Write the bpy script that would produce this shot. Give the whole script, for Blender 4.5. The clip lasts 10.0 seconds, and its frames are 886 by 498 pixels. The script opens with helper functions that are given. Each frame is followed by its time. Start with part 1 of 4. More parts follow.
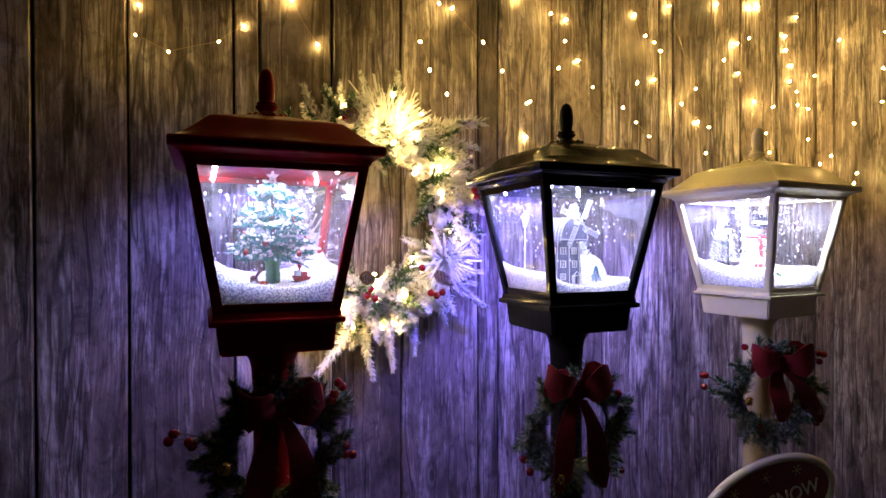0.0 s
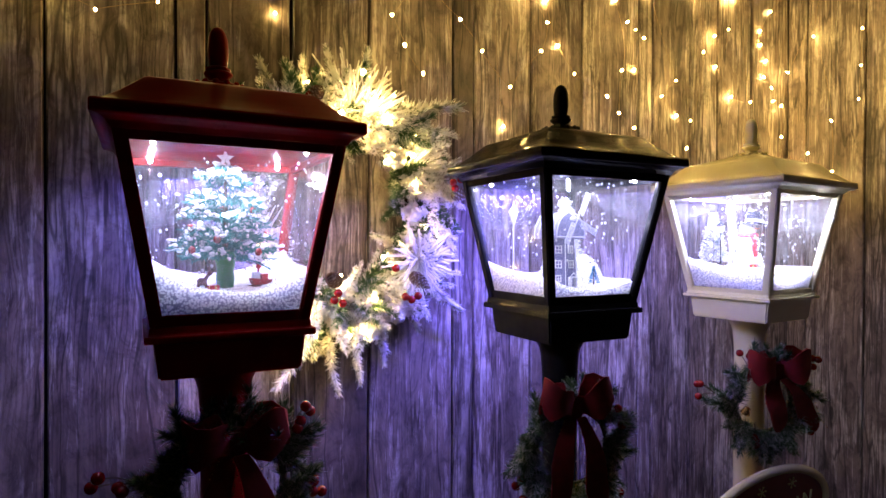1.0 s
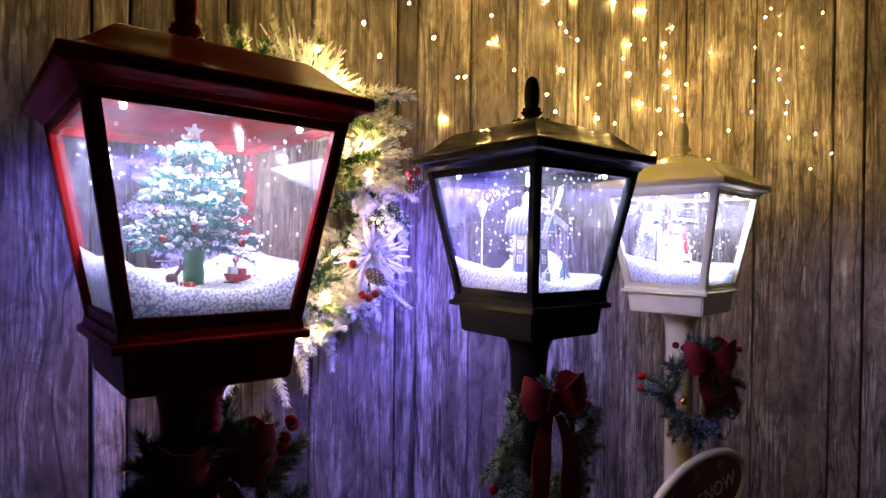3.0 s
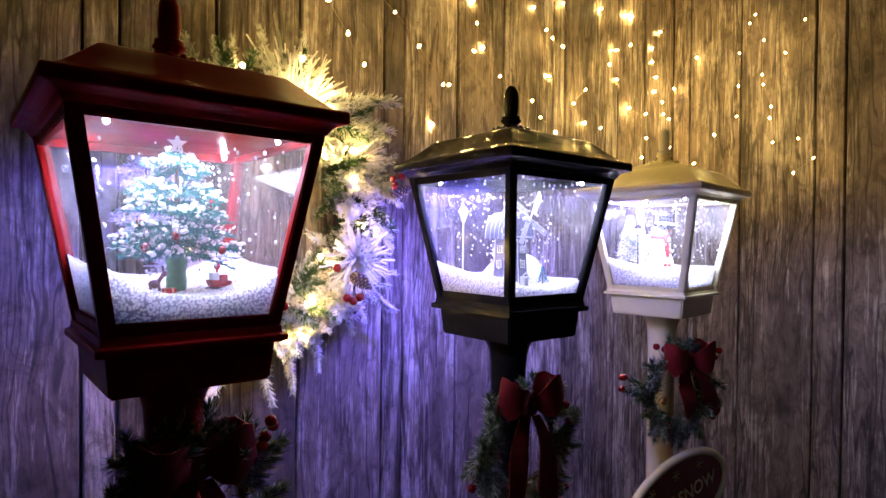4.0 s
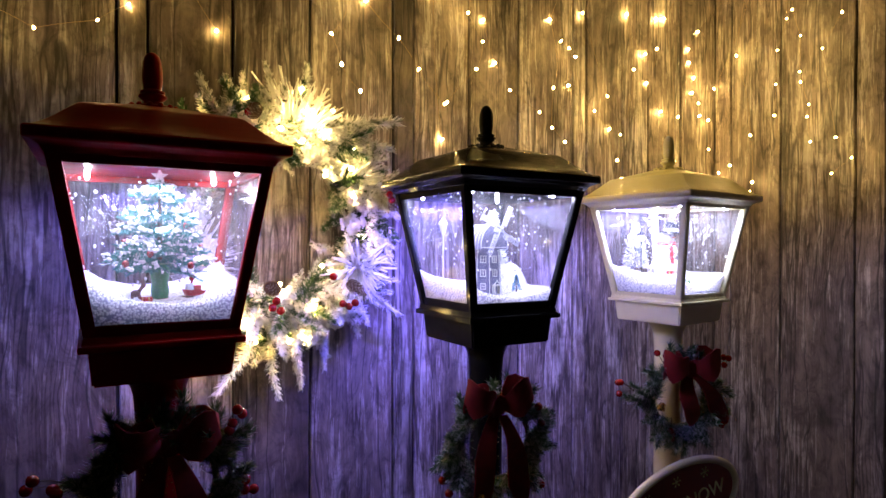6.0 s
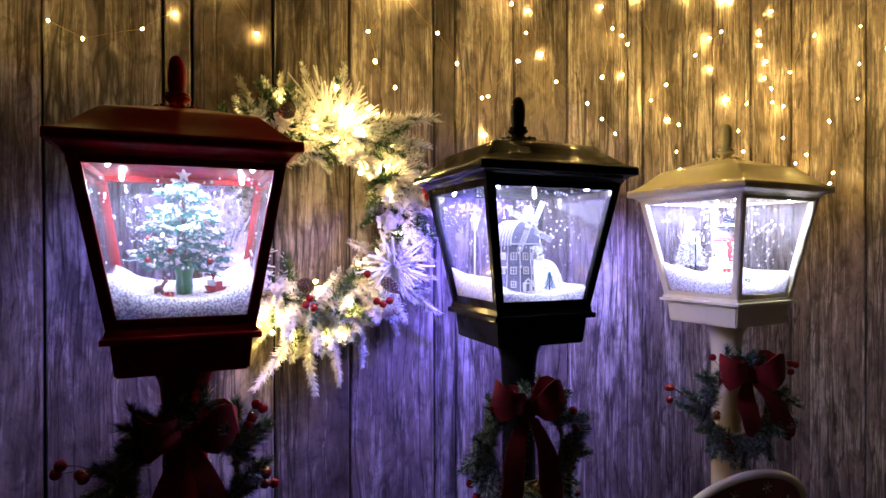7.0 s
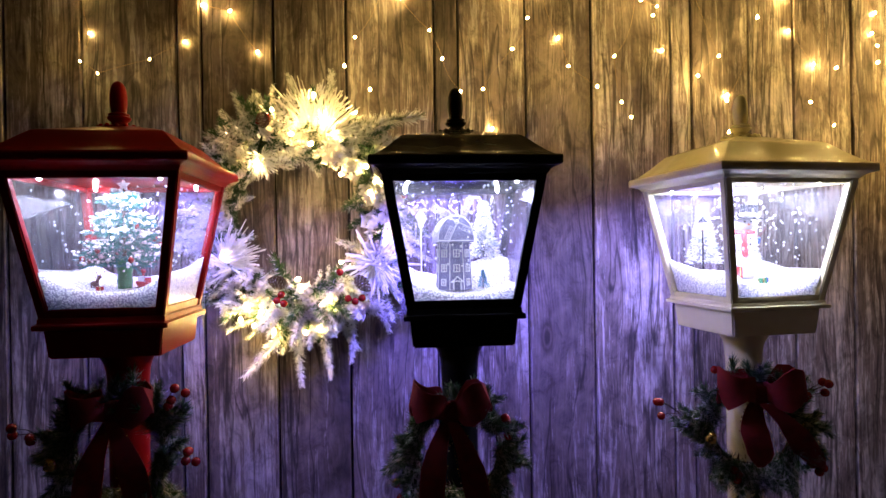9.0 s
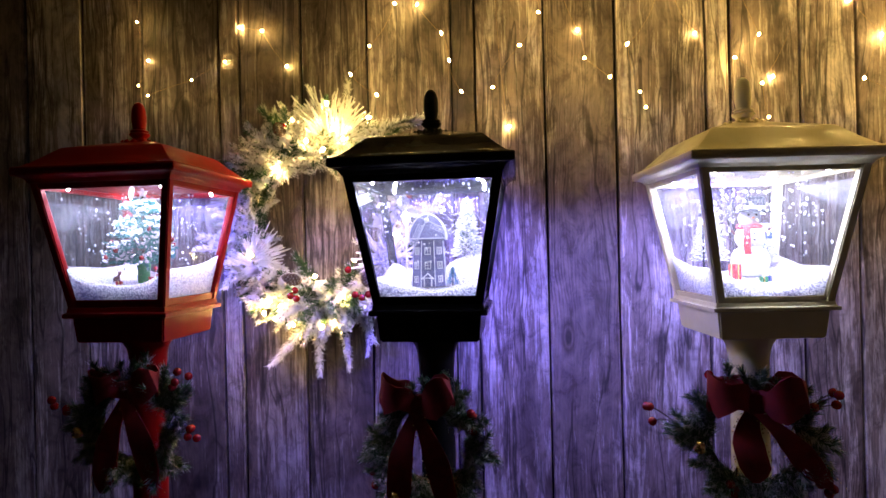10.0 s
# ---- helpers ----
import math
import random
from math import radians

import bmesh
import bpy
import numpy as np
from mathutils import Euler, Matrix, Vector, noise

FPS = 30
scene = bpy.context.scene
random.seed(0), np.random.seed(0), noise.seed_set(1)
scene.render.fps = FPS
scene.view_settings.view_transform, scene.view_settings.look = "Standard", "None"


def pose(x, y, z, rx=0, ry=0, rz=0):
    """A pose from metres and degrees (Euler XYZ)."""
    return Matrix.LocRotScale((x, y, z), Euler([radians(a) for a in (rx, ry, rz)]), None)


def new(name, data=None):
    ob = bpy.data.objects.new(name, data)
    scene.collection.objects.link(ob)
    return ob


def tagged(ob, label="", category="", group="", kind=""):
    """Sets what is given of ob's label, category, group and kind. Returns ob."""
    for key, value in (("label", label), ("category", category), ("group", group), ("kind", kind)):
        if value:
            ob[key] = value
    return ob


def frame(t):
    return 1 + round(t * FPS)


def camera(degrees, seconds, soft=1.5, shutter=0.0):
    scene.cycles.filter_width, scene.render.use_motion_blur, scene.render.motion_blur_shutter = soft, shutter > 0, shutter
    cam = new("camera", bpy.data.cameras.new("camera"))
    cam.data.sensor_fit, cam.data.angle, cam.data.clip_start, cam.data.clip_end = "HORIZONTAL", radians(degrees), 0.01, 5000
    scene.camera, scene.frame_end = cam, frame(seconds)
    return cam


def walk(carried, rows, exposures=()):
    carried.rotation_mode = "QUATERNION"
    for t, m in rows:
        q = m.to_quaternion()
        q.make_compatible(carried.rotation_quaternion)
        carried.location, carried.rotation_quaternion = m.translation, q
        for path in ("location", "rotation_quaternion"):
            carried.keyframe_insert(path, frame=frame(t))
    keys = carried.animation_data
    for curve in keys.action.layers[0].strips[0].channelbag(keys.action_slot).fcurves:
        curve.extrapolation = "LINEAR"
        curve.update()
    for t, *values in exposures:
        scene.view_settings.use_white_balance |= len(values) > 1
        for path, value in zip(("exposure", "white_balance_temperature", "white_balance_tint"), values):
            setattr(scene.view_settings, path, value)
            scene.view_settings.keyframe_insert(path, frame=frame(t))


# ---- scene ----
cam = camera(73.6, 10.0)
METRES, EYE, TILT, LEAN, TURN = 1.6, 1.47, 0.0, 0.0, -25.8
ROWS = [
    (0.0, 0.0, 0.0, 0.0, -0.0, -0.47, 0.07),
    (0.5, 0.0149, 0.0322, 0.003, -1.11, -0.52, 0.09),
    (1.0, -0.0388, 0.1001, -0.0019, -5.09, -0.57, -0.17),
    (1.5, -0.1019, 0.1373, -0.0068, -10.51, -0.65, -0.52),
    (2.0, -0.1321, 0.1576, -0.0097, -15.31, -0.6, -0.66),
    (2.5, -0.1453, 0.1665, -0.0101, -17.32, -0.53, -0.68),
    (4.0, -0.1294, 0.1393, -0.0031, -17.51, -0.52, -0.61),
    (4.5, -0.1052, 0.1189, 0.001, -16.66, -0.49, -0.51),
    (5.0, -0.0825, 0.0958, 0.0047, -14.24, -0.49, -0.37),
    (6.5, 0.0307, 0.0482, 0.0105, -5.09, -0.42, 0.04),
    (7.0, 0.0591, 0.0619, 0.0056, -1.09, -0.44, 0.17),
    (7.5, 0.1198, 0.0811, 0.0061, 2.82, -0.46, 0.36),
    (8.0, 0.1847, 0.0921, 0.0105, 7.55, -0.32, 0.57),
    (8.5, 0.2471, 0.1013, 0.0091, 11.34, -0.35, 0.63),
    (9.0, 0.3576, 0.1129, -0.001, 16.53, -0.23, 0.91),
    (9.5, 0.4515, 0.1399, -0.0084, 22.36, -0.17, 1.12),
    (10.0, 0.534, 0.1678, -0.0075, 28.72, 0.02, 1.29),
]
walk(cam, [(t, pose(0, 0, EYE, TILT, LEAN, TURN) @ pose(METRES * x, METRES * y, METRES * z, 90 + pitch, roll, yaw)) for t, x, y, z, yaw, pitch, roll in ROWS])

# ---- world: a dark room at night ----
world = bpy.data.worlds.new("night")
world.use_nodes = True
world.node_tree.nodes["Background"].inputs[0].default_value = (0.20, 0.20, 0.35, 1)
world.node_tree.nodes["Background"].inputs[1].default_value = 0.004
scene.world = world
scene.view_settings.exposure = -0.15
LED_DOWN, WALL_FILL, FAIRY, WREATH = 2.4, 3.8, 550.0, 570.0


def lamp(name, m, size, energy, color, spread=180.0):
    data = bpy.data.lights.new(name, "AREA")
    data.shape, data.size, data.size_y, data.energy, data.color = "RECTANGLE", size[0], size[1], energy, color
    data.spread = radians(spread)
    ob = new(name, data)
    ob.matrix_world = m
    return ob


# ---- materials ----
def nodes_of(name):
    m = bpy.data.materials.new(name)
    m.use_nodes = True
    nt = m.node_tree
    return m, nt.nodes, nt.links, nt.nodes["Principled BSDF"]


def ramp(nodes, stops):
    r = nodes.new("ShaderNodeValToRGB")
    e = r.color_ramp.elements
    while len(e) < len(stops):
        e.new(0.5)
    for k, (p, c) in zip(e, stops):
        k.position, k.color = p, (*c, 1)
    return r


def noise_at(nodes, links, vec, scale, detail=4.0, rough=0.6, dist=0.0):
    n = nodes.new("ShaderNodeTexNoise")
    n.inputs["Scale"].default_value, n.inputs["Detail"].default_value = scale, detail
    n.inputs["Roughness"].default_value, n.inputs["Distortion"].default_value = rough, dist
    links.new(vec, n.inputs["Vector"])
    return n


def mixed(nodes, links, fac, a, b, mode="MIX"):
    n = nodes.new("ShaderNodeMix")
    n.data_type, n.blend_type = "RGBA", mode
    for socket, v in ((n.inputs["Factor"], fac), (n.inputs["A"], a), (n.inputs["B"], b)):
        if isinstance(v, (int, float)):
            socket.default_value = v
        elif isinstance(v, tuple):
            socket.default_value = (*v, 1)
        else:
            links.new(v, socket)
    return n.outputs["Result"]


def bumped(nodes, links, bsdf, height, strength, distance):
    b = nodes.new("ShaderNodeBump")
    b.inputs["Strength"].default_value, b.inputs["Distance"].default_value = strength, distance
    links.new(height, b.inputs["Height"])
    links.new(b.outputs["Normal"], bsdf.inputs["Normal"])


def surface(name, color, second, rough=0.5, scale=40.0, metal=0.0, bump=0.15, dist=0.001, coat=0.0, fine=300.0, spec=0.5):
    """A plain finish with two scales of variation."""
    m, n, l, b = nodes_of(name)
    v = n.new("ShaderNodeTexCoord").outputs["Object"]
    big, small = noise_at(n, l, v, scale), noise_at(n, l, v, fine, 2.0)
    r = ramp(n, [(0.35, color), (0.7, second)])
    l.new(big.outputs["Fac"], r.inputs["Fac"])
    l.new(r.outputs["Color"], b.inputs["Base Color"])
    rr = n.new("ShaderNodeMapRange")
    rr.inputs["To Min"].default_value, rr.inputs["To Max"].default_value = max(rough - 0.1, 0.03), min(rough + 0.12, 1)
    l.new(big.outputs["Fac"], rr.inputs["Value"])
    l.new(rr.outputs["Result"], b.inputs["Roughness"])
    b.inputs["Metallic"].default_value = metal
    b.inputs["Coat Weight"].default_value = coat
    b.inputs["Specular IOR Level"].default_value = spec
    bumped(n, l, b, small.outputs["Fac"], bump, dist)
    return m


def glowing(name, color, strength):
    m, n, l, b = nodes_of(name)
    b.inputs["Base Color"].default_value = (*color, 1)
    b.inputs["Emission Color"].default_value = (*color, 1)
    b.inputs["Emission Strength"].default_value = strength
    return m


def weathered_wood():
    """Grey-brown boards with flaking whitewash, long grain, knots and dirt; every board differs."""
    m, n, l, b = nodes_of("weathered_wood")
    tc, info = n.new("ShaderNodeTexCoord"), n.new("ShaderNodeObjectInfo")
    shift = n.new("ShaderNodeVectorMath")
    shift.operation = "MULTIPLY_ADD"
    comb = n.new("ShaderNodeCombineXYZ")
    for k in range(3):
        l.new(info.outputs["Random"], comb.inputs[k])
    l.new(comb.outputs[0], shift.inputs[0])
    shift.inputs[1].default_value = (7.0, 3.0, 23.0)
    l.new(tc.outputs["Object"], shift.inputs[2])

    def stretched(sx, sz):
        mp = n.new("ShaderNodeMapping")
        mp.inputs["Scale"].default_value = (sx, sx, sz)
        l.new(shift.outputs[0], mp.inputs["Vector"])
        return mp.outputs[0]

    warp = noise_at(n, l, stretched(3.0, 1.1), 1.6, 3.0, 0.5)
    bent = n.new("ShaderNodeVectorMath")
    bent.operation = "MULTIPLY_ADD"
    l.new(warp.outputs["Color"], bent.inputs[0])
    bent.inputs[1].default_value = (0.09, 0.09, 0.0)
    l.new(shift.outputs[0], bent.inputs[2])
    mp = n.new("ShaderNodeMapping")
    mp.inputs["Scale"].default_value = (1.0, 1.0, 0.035)
    l.new(bent.outputs[0], mp.inputs["Vector"])
    grain = noise_at(n, l, mp.outputs[0], 80.0, 6.0, 0.7)
    streak = noise_at(n, l, mp.outputs[0], 26.0, 3.0, 0.6)
    flake = noise_at(n, l, stretched(80.0, 5.5), 1.0, 6.0, 0.72, 0.25)
    patch = noise_at(n, l, stretched(6.0, 1.3), 1.0, 3.0, 0.6)
    stain = noise_at(n, l, stretched(8.0, 3.0), 1.0, 4.0, 0.6, 0.8)
    base = ramp(n, [(0.31, (0.048, 0.036, 0.031)), (0.44, (0.160, 0.125, 0.110)), (0.56, (0.245, 0.200, 0.178)), (0.70, (0.35, 0.295, 0.265))])
    fine = noise_at(n, l, mp.outputs[0], 270.0, 4.0, 0.7)
    both = mixed(n, l, 0.30, grain.outputs["Color"], fine.outputs["Color"])
    l.new(mixed(n, l, 0.38, both, streak.outputs["Color"]), base.inputs["Fac"])
    # whitewash left in ragged upright patches
    add = n.new("ShaderNodeMath")
    add.operation = "ADD"
    l.new(flake.outputs["Fac"], add.inputs[0])
    half = n.new("ShaderNodeMath")
    half.operation = "MULTIPLY"
    half.inputs[1].default_value = 0.7
    l.new(patch.outputs["Fac"], half.inputs[0])
    l.new(half.outputs[0], add.inputs[1])
    white = ramp(n, [(0.868, (0, 0, 0)), (0.905, (0.45, 0.45, 0.45)), (1.02, (0.85, 0.85, 0.85))])
    l.new(add.outputs[0], white.inputs["Fac"])
    washed = mixed(n, l, white.outputs["Color"], base.outputs["Color"], (0.56, 0.515, 0.48))
    dirt = ramp(n, [(0.34, (0.26, 0.245, 0.235)), (0.50, (1, 1, 1))])
    l.new(stain.outputs["Fac"], dirt.inputs["Fac"])
    dirty = mixed(n, l, 0.8, washed, dirt.outputs["Color"], "MULTIPLY")
    # blotches of grime and bleaching
    blot = noise_at(n, l, stretched(22.0, 12.0), 1.0, 6.0, 0.74, 1.0)
    tint = ramp(n, [(0.36, (0.42, 0.40, 0.385)), (0.5, (1.0, 1.0, 1.0)), (0.64, (1.4, 1.39, 1.37))])
    l.new(blot.outputs["Fac"], tint.inputs["Fac"])
    dirty = mixed(n, l, 0.85, dirty, tint.outputs["Color"], "MULTIPLY")
    # long wavering cracks
    split = noise_at(n, l, mp.outputs[0], 17.0, 2.5, 0.55)
    crack = ramp(n, [(0.482, (1, 1, 1)), (0.494, (0.12, 0.11, 0.10)), (0.504, (0.12, 0.11, 0.10)), (0.520, (1, 1, 1))])
    l.new(split.outputs["Fac"], crack.inputs["Fac"])
    dirty = mixed(n, l, 0.75, dirty, crack.outputs["Color"], "MULTIPLY")
    # fine dark grain lines that waver along the board, stronger in some stretches
    lines = n.new("ShaderNodeTexWave")
    lines.wave_type, lines.bands_direction, lines.wave_profile = "BANDS", "X", "SIN"
    for key, value in (("Scale", 36.0), ("Distortion", 9.0), ("Detail", 4.0), ("Detail Scale", 2.0), ("Detail Roughness", 0.7)):
        lines.inputs[key].default_value = value
    along = n.new("ShaderNodeMapping")
    along.inputs["Scale"].default_value = (1.0, 1.0, 0.05)
    l.new(bent.outputs[0], along.inputs["Vector"])
    l.new(along.outputs[0], lines.inputs["Vector"])
    thin = ramp(n, [(0.05, (0.22, 0.19, 0.17)), (0.24, (0.85, 0.84, 0.83)), (0.55, (1.12, 1.12, 1.12))])
    l.new(lines.outputs["Fac"], thin.inputs["Fac"])
    where = ramp(n, [(0.44, (0.04, 0.04, 0.04)), (0.66, (0.70, 0.70, 0.70))])
    l.new(noise_at(n, l, stretched(9.0, 1.6), 1.0, 3.0, 0.6).outputs["Fac"], where.inputs["Fac"])
    dirty = mixed(n, l, where.outputs["Color"], dirty, mixed(n, l, 1.0, dirty, thin.outputs["Color"], "MULTIPLY"))
    # knots, ringed and dark
    vor = n.new("ShaderNodeTexVoronoi")
    vor.inputs["Scale"].default_value = 1.0
    l.new(stretched(6.5, 2.6), vor.inputs["Vector"])
    knot = ramp(n, [(0.05, (0.16, 0.14, 0.13)), (0.075, (0.75, 0.73, 0.7)), (0.10, (0.35, 0.33, 0.31)), (0.16, (1, 1, 1))])
    l.new(vor.outputs["Distance"], knot.inputs["Fac"])
    dirty = mixed(n, l, 0.9, dirty, knot.outputs["Color"], "MULTIPLY")
    tone = ramp(n, [(0.0, (0.72, 0.70, 0.68)), (1.0, (1.35, 1.31, 1.26))])
    l.new(info.outputs["Random"], tone.inputs["Fac"])
    l.new(mixed(n, l, 1.0, dirty, tone.outputs["Color"], "MULTIPLY"), b.inputs["Base Color"])
    b.inputs["Roughness"].default_value = 0.62
    high = mixed(n, l, 0.5, grain.outputs["Color"], flake.outputs["Color"])
    bumped(n, l, b, high, 0.4, 0.003)
    return m


def flocked(name, green, green2, white, amount, lump=75.0, top=0.16, stray=0.30):
    """Needles of artificial pine, some green and some caked with white flock."""
    m, n, l, b = nodes_of(name)
    g = n.new("ShaderNodeNewGeometry")
    v = n.new("ShaderNodeTexCoord").outputs["Object"]
    clump = noise_at(n, l, v, lump, 2.0, 0.5)
    up = n.new("ShaderNodeSeparateXYZ")
    l.new(g.outputs["Normal"], up.inputs[0])

    def plus(value, factor, more):
        k = n.new("ShaderNodeMath")
        k.operation = "MULTIPLY_ADD"
        l.new(value, k.inputs[0])
        k.inputs[1].default_value = factor
        if isinstance(more, float):
            k.inputs[2].default_value = more
        else:
            l.new(more, k.inputs[2])
        return k.outputs[0]

    total = plus(clump.outputs["Fac"], 1.3, plus(g.outputs["Random Per Island"], stray, plus(up.outputs["Z"], top, -stray)))
    cut = 1.0 - amount
    r = ramp(n, [(0.0, green), (max(0.02, cut - 0.06), green2), (min(0.99, cut + 0.05), white)])
    l.new(total, r.inputs["Fac"])
    l.new(r.outputs["Color"], b.inputs["Base Color"])
    b.inputs["Roughness"].default_value = 0.8
    bumped(n, l, b, noise_at(n, l, v, 600.0, 2.0).outputs["Fac"], 0.4, 0.001)
    return m


def bead_snow():
    """White foam beads, packed tight; the shade in the gaps between them is put into the colour."""
    m, n, l, b = nodes_of("foam_bead_snow")
    v = n.new("ShaderNodeTexCoord").outputs["Object"]
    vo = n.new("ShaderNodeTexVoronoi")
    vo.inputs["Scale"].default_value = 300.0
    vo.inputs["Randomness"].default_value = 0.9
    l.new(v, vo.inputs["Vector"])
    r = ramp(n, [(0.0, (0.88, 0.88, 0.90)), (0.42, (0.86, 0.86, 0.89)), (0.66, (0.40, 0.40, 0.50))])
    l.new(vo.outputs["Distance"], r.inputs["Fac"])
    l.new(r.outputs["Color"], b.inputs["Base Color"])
    b.inputs["Roughness"].default_value = 0.7
    b.inputs["Subsurface Weight"].default_value = 0.95
    b.inputs["Subsurface Radius"].default_value = (1.0, 1.0, 1.1)
    b.inputs["Subsurface Scale"].default_value = 0.08
    inv = n.new("ShaderNodeMath")
    inv.operation = "SUBTRACT"
    inv.inputs[0].default_value = 1.0
    l.new(vo.outputs["Distance"], inv.inputs[1])
    bumped(n, l, b, inv.outputs[0], 0.6, 0.0016)
    return m


def clear_acrylic():
    m, n, l, b = nodes_of("clear_acrylic")
    out = n["Material Output"]
    tr, gl, lw, pw, mx = (n.new(k) for k in ("ShaderNodeBsdfTransparent", "ShaderNodeBsdfGlossy", "ShaderNodeLayerWeight", "ShaderNodeMath", "ShaderNodeMixShader"))
    tr.inputs[0].default_value = (0.975, 0.975, 0.985, 1)
    gl.inputs["Roughness"].default_value = 0.12
    pw.operation = "MULTIPLY_ADD"
    sq = n.new("ShaderNodeMath")
    sq.operation = "POWER"
    sq.inputs[1].default_value = 5.0
    l.new(lw.outputs["Facing"], sq.inputs[0])
    l.new(sq.outputs[0], pw.inputs[0])
    pw.inputs[1].default_value, pw.inputs[2].default_value = 0.5, 0.007
    l.new(pw.outputs[0], mx.inputs[0]), l.new(tr.outputs[0], mx.inputs[1]), l.new(gl.outputs[0], mx.inputs[2])
    # a thin film of white dust from the blown foam
    dust, film, veil = n.new("ShaderNodeBsdfTranslucent"), n.new("ShaderNodeMixShader"), noise_at(n, l, n.new("ShaderNodeTexCoord").outputs["Object"], 16.0, 5.0, 0.65)
    dust.inputs[0].default_value = (0.85, 0.85, 0.88, 1)
    thin = n.new("ShaderNodeMapRange")
    thin.inputs["From Min"].default_value, thin.inputs["From Max"].default_value = 0.35, 0.7
    thin.inputs["To Min"].default_value, thin.inputs["To Max"].default_value = 0.014, 0.042
    l.new(veil.outputs["Fac"], thin.inputs["Value"])
    l.new(thin.outputs["Result"], film.inputs[0])
    l.new(mx.outputs[0], film.inputs[1]), l.new(dust.outputs[0], film.inputs[2])
    l.new(film.outputs[0], out.inputs["Surface"])
    n.remove(b)
    return m


WOOD = weathered_wood()
BACKING = surface("dark_backing", (0.012, 0.010, 0.010), (0.02, 0.018, 0.016), 0.9)
FLOOR = surface("dark_floor", (0.03, 0.026, 0.024), (0.055, 0.048, 0.042), 0.6, 6.0)
# for the unseen ceiling: lightened so it throws warm light down on the roofs
CEILING = surface("bounce_ceiling_paint", (0.16, 0.15, 0.14), (0.20, 0.19, 0.175), 0.85, 3.0)
PLASTER = surface("dark_room_paint", (0.05, 0.05, 0.055), (0.07, 0.07, 0.075), 0.85, 3.0)
RED = surface("red_gloss_paint", (0.21, 0.005, 0.005), (0.25, 0.008, 0.007), 0.34, 25.0, bump=0.01, spec=0.05)
BLACK = surface("black_gloss_paint", (0.010, 0.010, 0.011), (0.016, 0.016, 0.017), 0.13, 25.0, bump=0.006, spec=0.04)
# lit copy of the red paint: pink glow of the LEDs put into its colour
RED_LIT = surface("red_gloss_lit", (0.58, 0.05, 0.12), (0.64, 0.065, 0.15), 0.42, 25.0, bump=0.01, spec=0.6)
CREAM = surface("cream_gloss_paint", (0.79, 0.73, 0.43), (0.83, 0.77, 0.48), 0.15, 25.0, bump=0.006, coat=0.1)
ACRYLIC = clear_acrylic()
SNOW = bead_snow()
FLAKE = surface("foam_flake", (0.85, 0.85, 0.88), (0.9, 0.9, 0.92), 0.8)
PINE = flocked("flocked_pine", (0.014, 0.045, 0.014), (0.045, 0.10, 0.03), (0.72, 0.71, 0.68), 0.33)
FROST = flocked("frosted_pine", (0.06, 0.085, 0.04), (0.26, 0.28, 0.19), (0.78, 0.77, 0.74), 0.64)
WHITEPINE = flocked("white_spray", (0.45, 0.45, 0.42), (0.66, 0.66, 0.64), (0.84, 0.84, 0.82), 0.85)
GREEN = flocked("green_pine", (0.016, 0.055, 0.018), (0.055, 0.125, 0.042), (0.58, 0.60, 0.56), 0.36)
PETAL = surface("frosted_petal", (0.76, 0.75, 0.72), (0.88, 0.87, 0.84), 0.75, 60.0, bump=0.4)
STEM = surface("brown_stem", (0.05, 0.03, 0.018), (0.09, 0.06, 0.035), 0.8)
BERRY = surface("red_berry", (0.20, 0.005, 0.007), (0.28, 0.009, 0.009), 0.15, 60.0, coat=0.5, bump=0.03)
CONE = surface("pine_cone", (0.07, 0.035, 0.018), (0.16, 0.09, 0.05), 0.7, 80.0, bump=0.4)
CONETIP = surface("frosted_cone_tip", (0.55, 0.52, 0.48), (0.7, 0.68, 0.64), 0.8, 80.0)
VELVET = surface("red_velvet_ribbon", (0.18, 0.003, 0.004), (0.26, 0.006, 0.007), 0.75, 60.0, bump=0.35, fine=900.0)
GOLD = surface("gold_glitter", (0.8, 0.5, 0.12), (0.95, 0.68, 0.25), 0.25, 200.0, 1.0)
WIRE = surface("copper_wire", (0.35, 0.24, 0.12), (0.45, 0.32, 0.18), 0.4, 200.0, 0.8)
BULB = glowing("warm_bulb", (1.0, 0.66, 0.19), FAIRY)
BULB_WREATH = glowing("warm_wreath_bulb", (1.0, 0.66, 0.20), WREATH)
LED = glowing("cool_led", (0.72, 0.74, 1.0), 420.0)
TREE_LED = glowing("tree_led", (0.42, 0.72, 1.0), 90.0)


# ---- mesh helpers ----
def mesh_of(name, bm, material, smooth=0.0):
    bmesh.ops.recalc_face_normals(bm, faces=bm.faces)
    me = bpy.data.meshes.new(name)
    bm.to_mesh(me)
    bm.free()
    for m in material if isinstance(material, tuple) else (material,):
        me.materials.append(m)
    if smooth:
        me.shade_smooth()
        me.set_sharp_from_angle(angle=radians(smooth))
    return me


def part(name, bm, material, parent=None, label="", m=None, smooth=40.0):
    ob = new(name, mesh_of(name, bm, material, smooth))
    if parent:
        ob.parent = parent
    if m is not None:
        ob.matrix_basis = m
    if label:
        tagged(ob, label)
    return ob


def placed(name, me, parent, m, label=""):
    ob = new(name, me)
    ob.parent = parent
    ob.matrix_basis = m
    if label:
        tagged(ob, label)
    return ob


def thing(name, m, label, category, group=""):
    ob = new(name)
    ob.matrix_basis = m
    return tagged(ob, label, category, group)


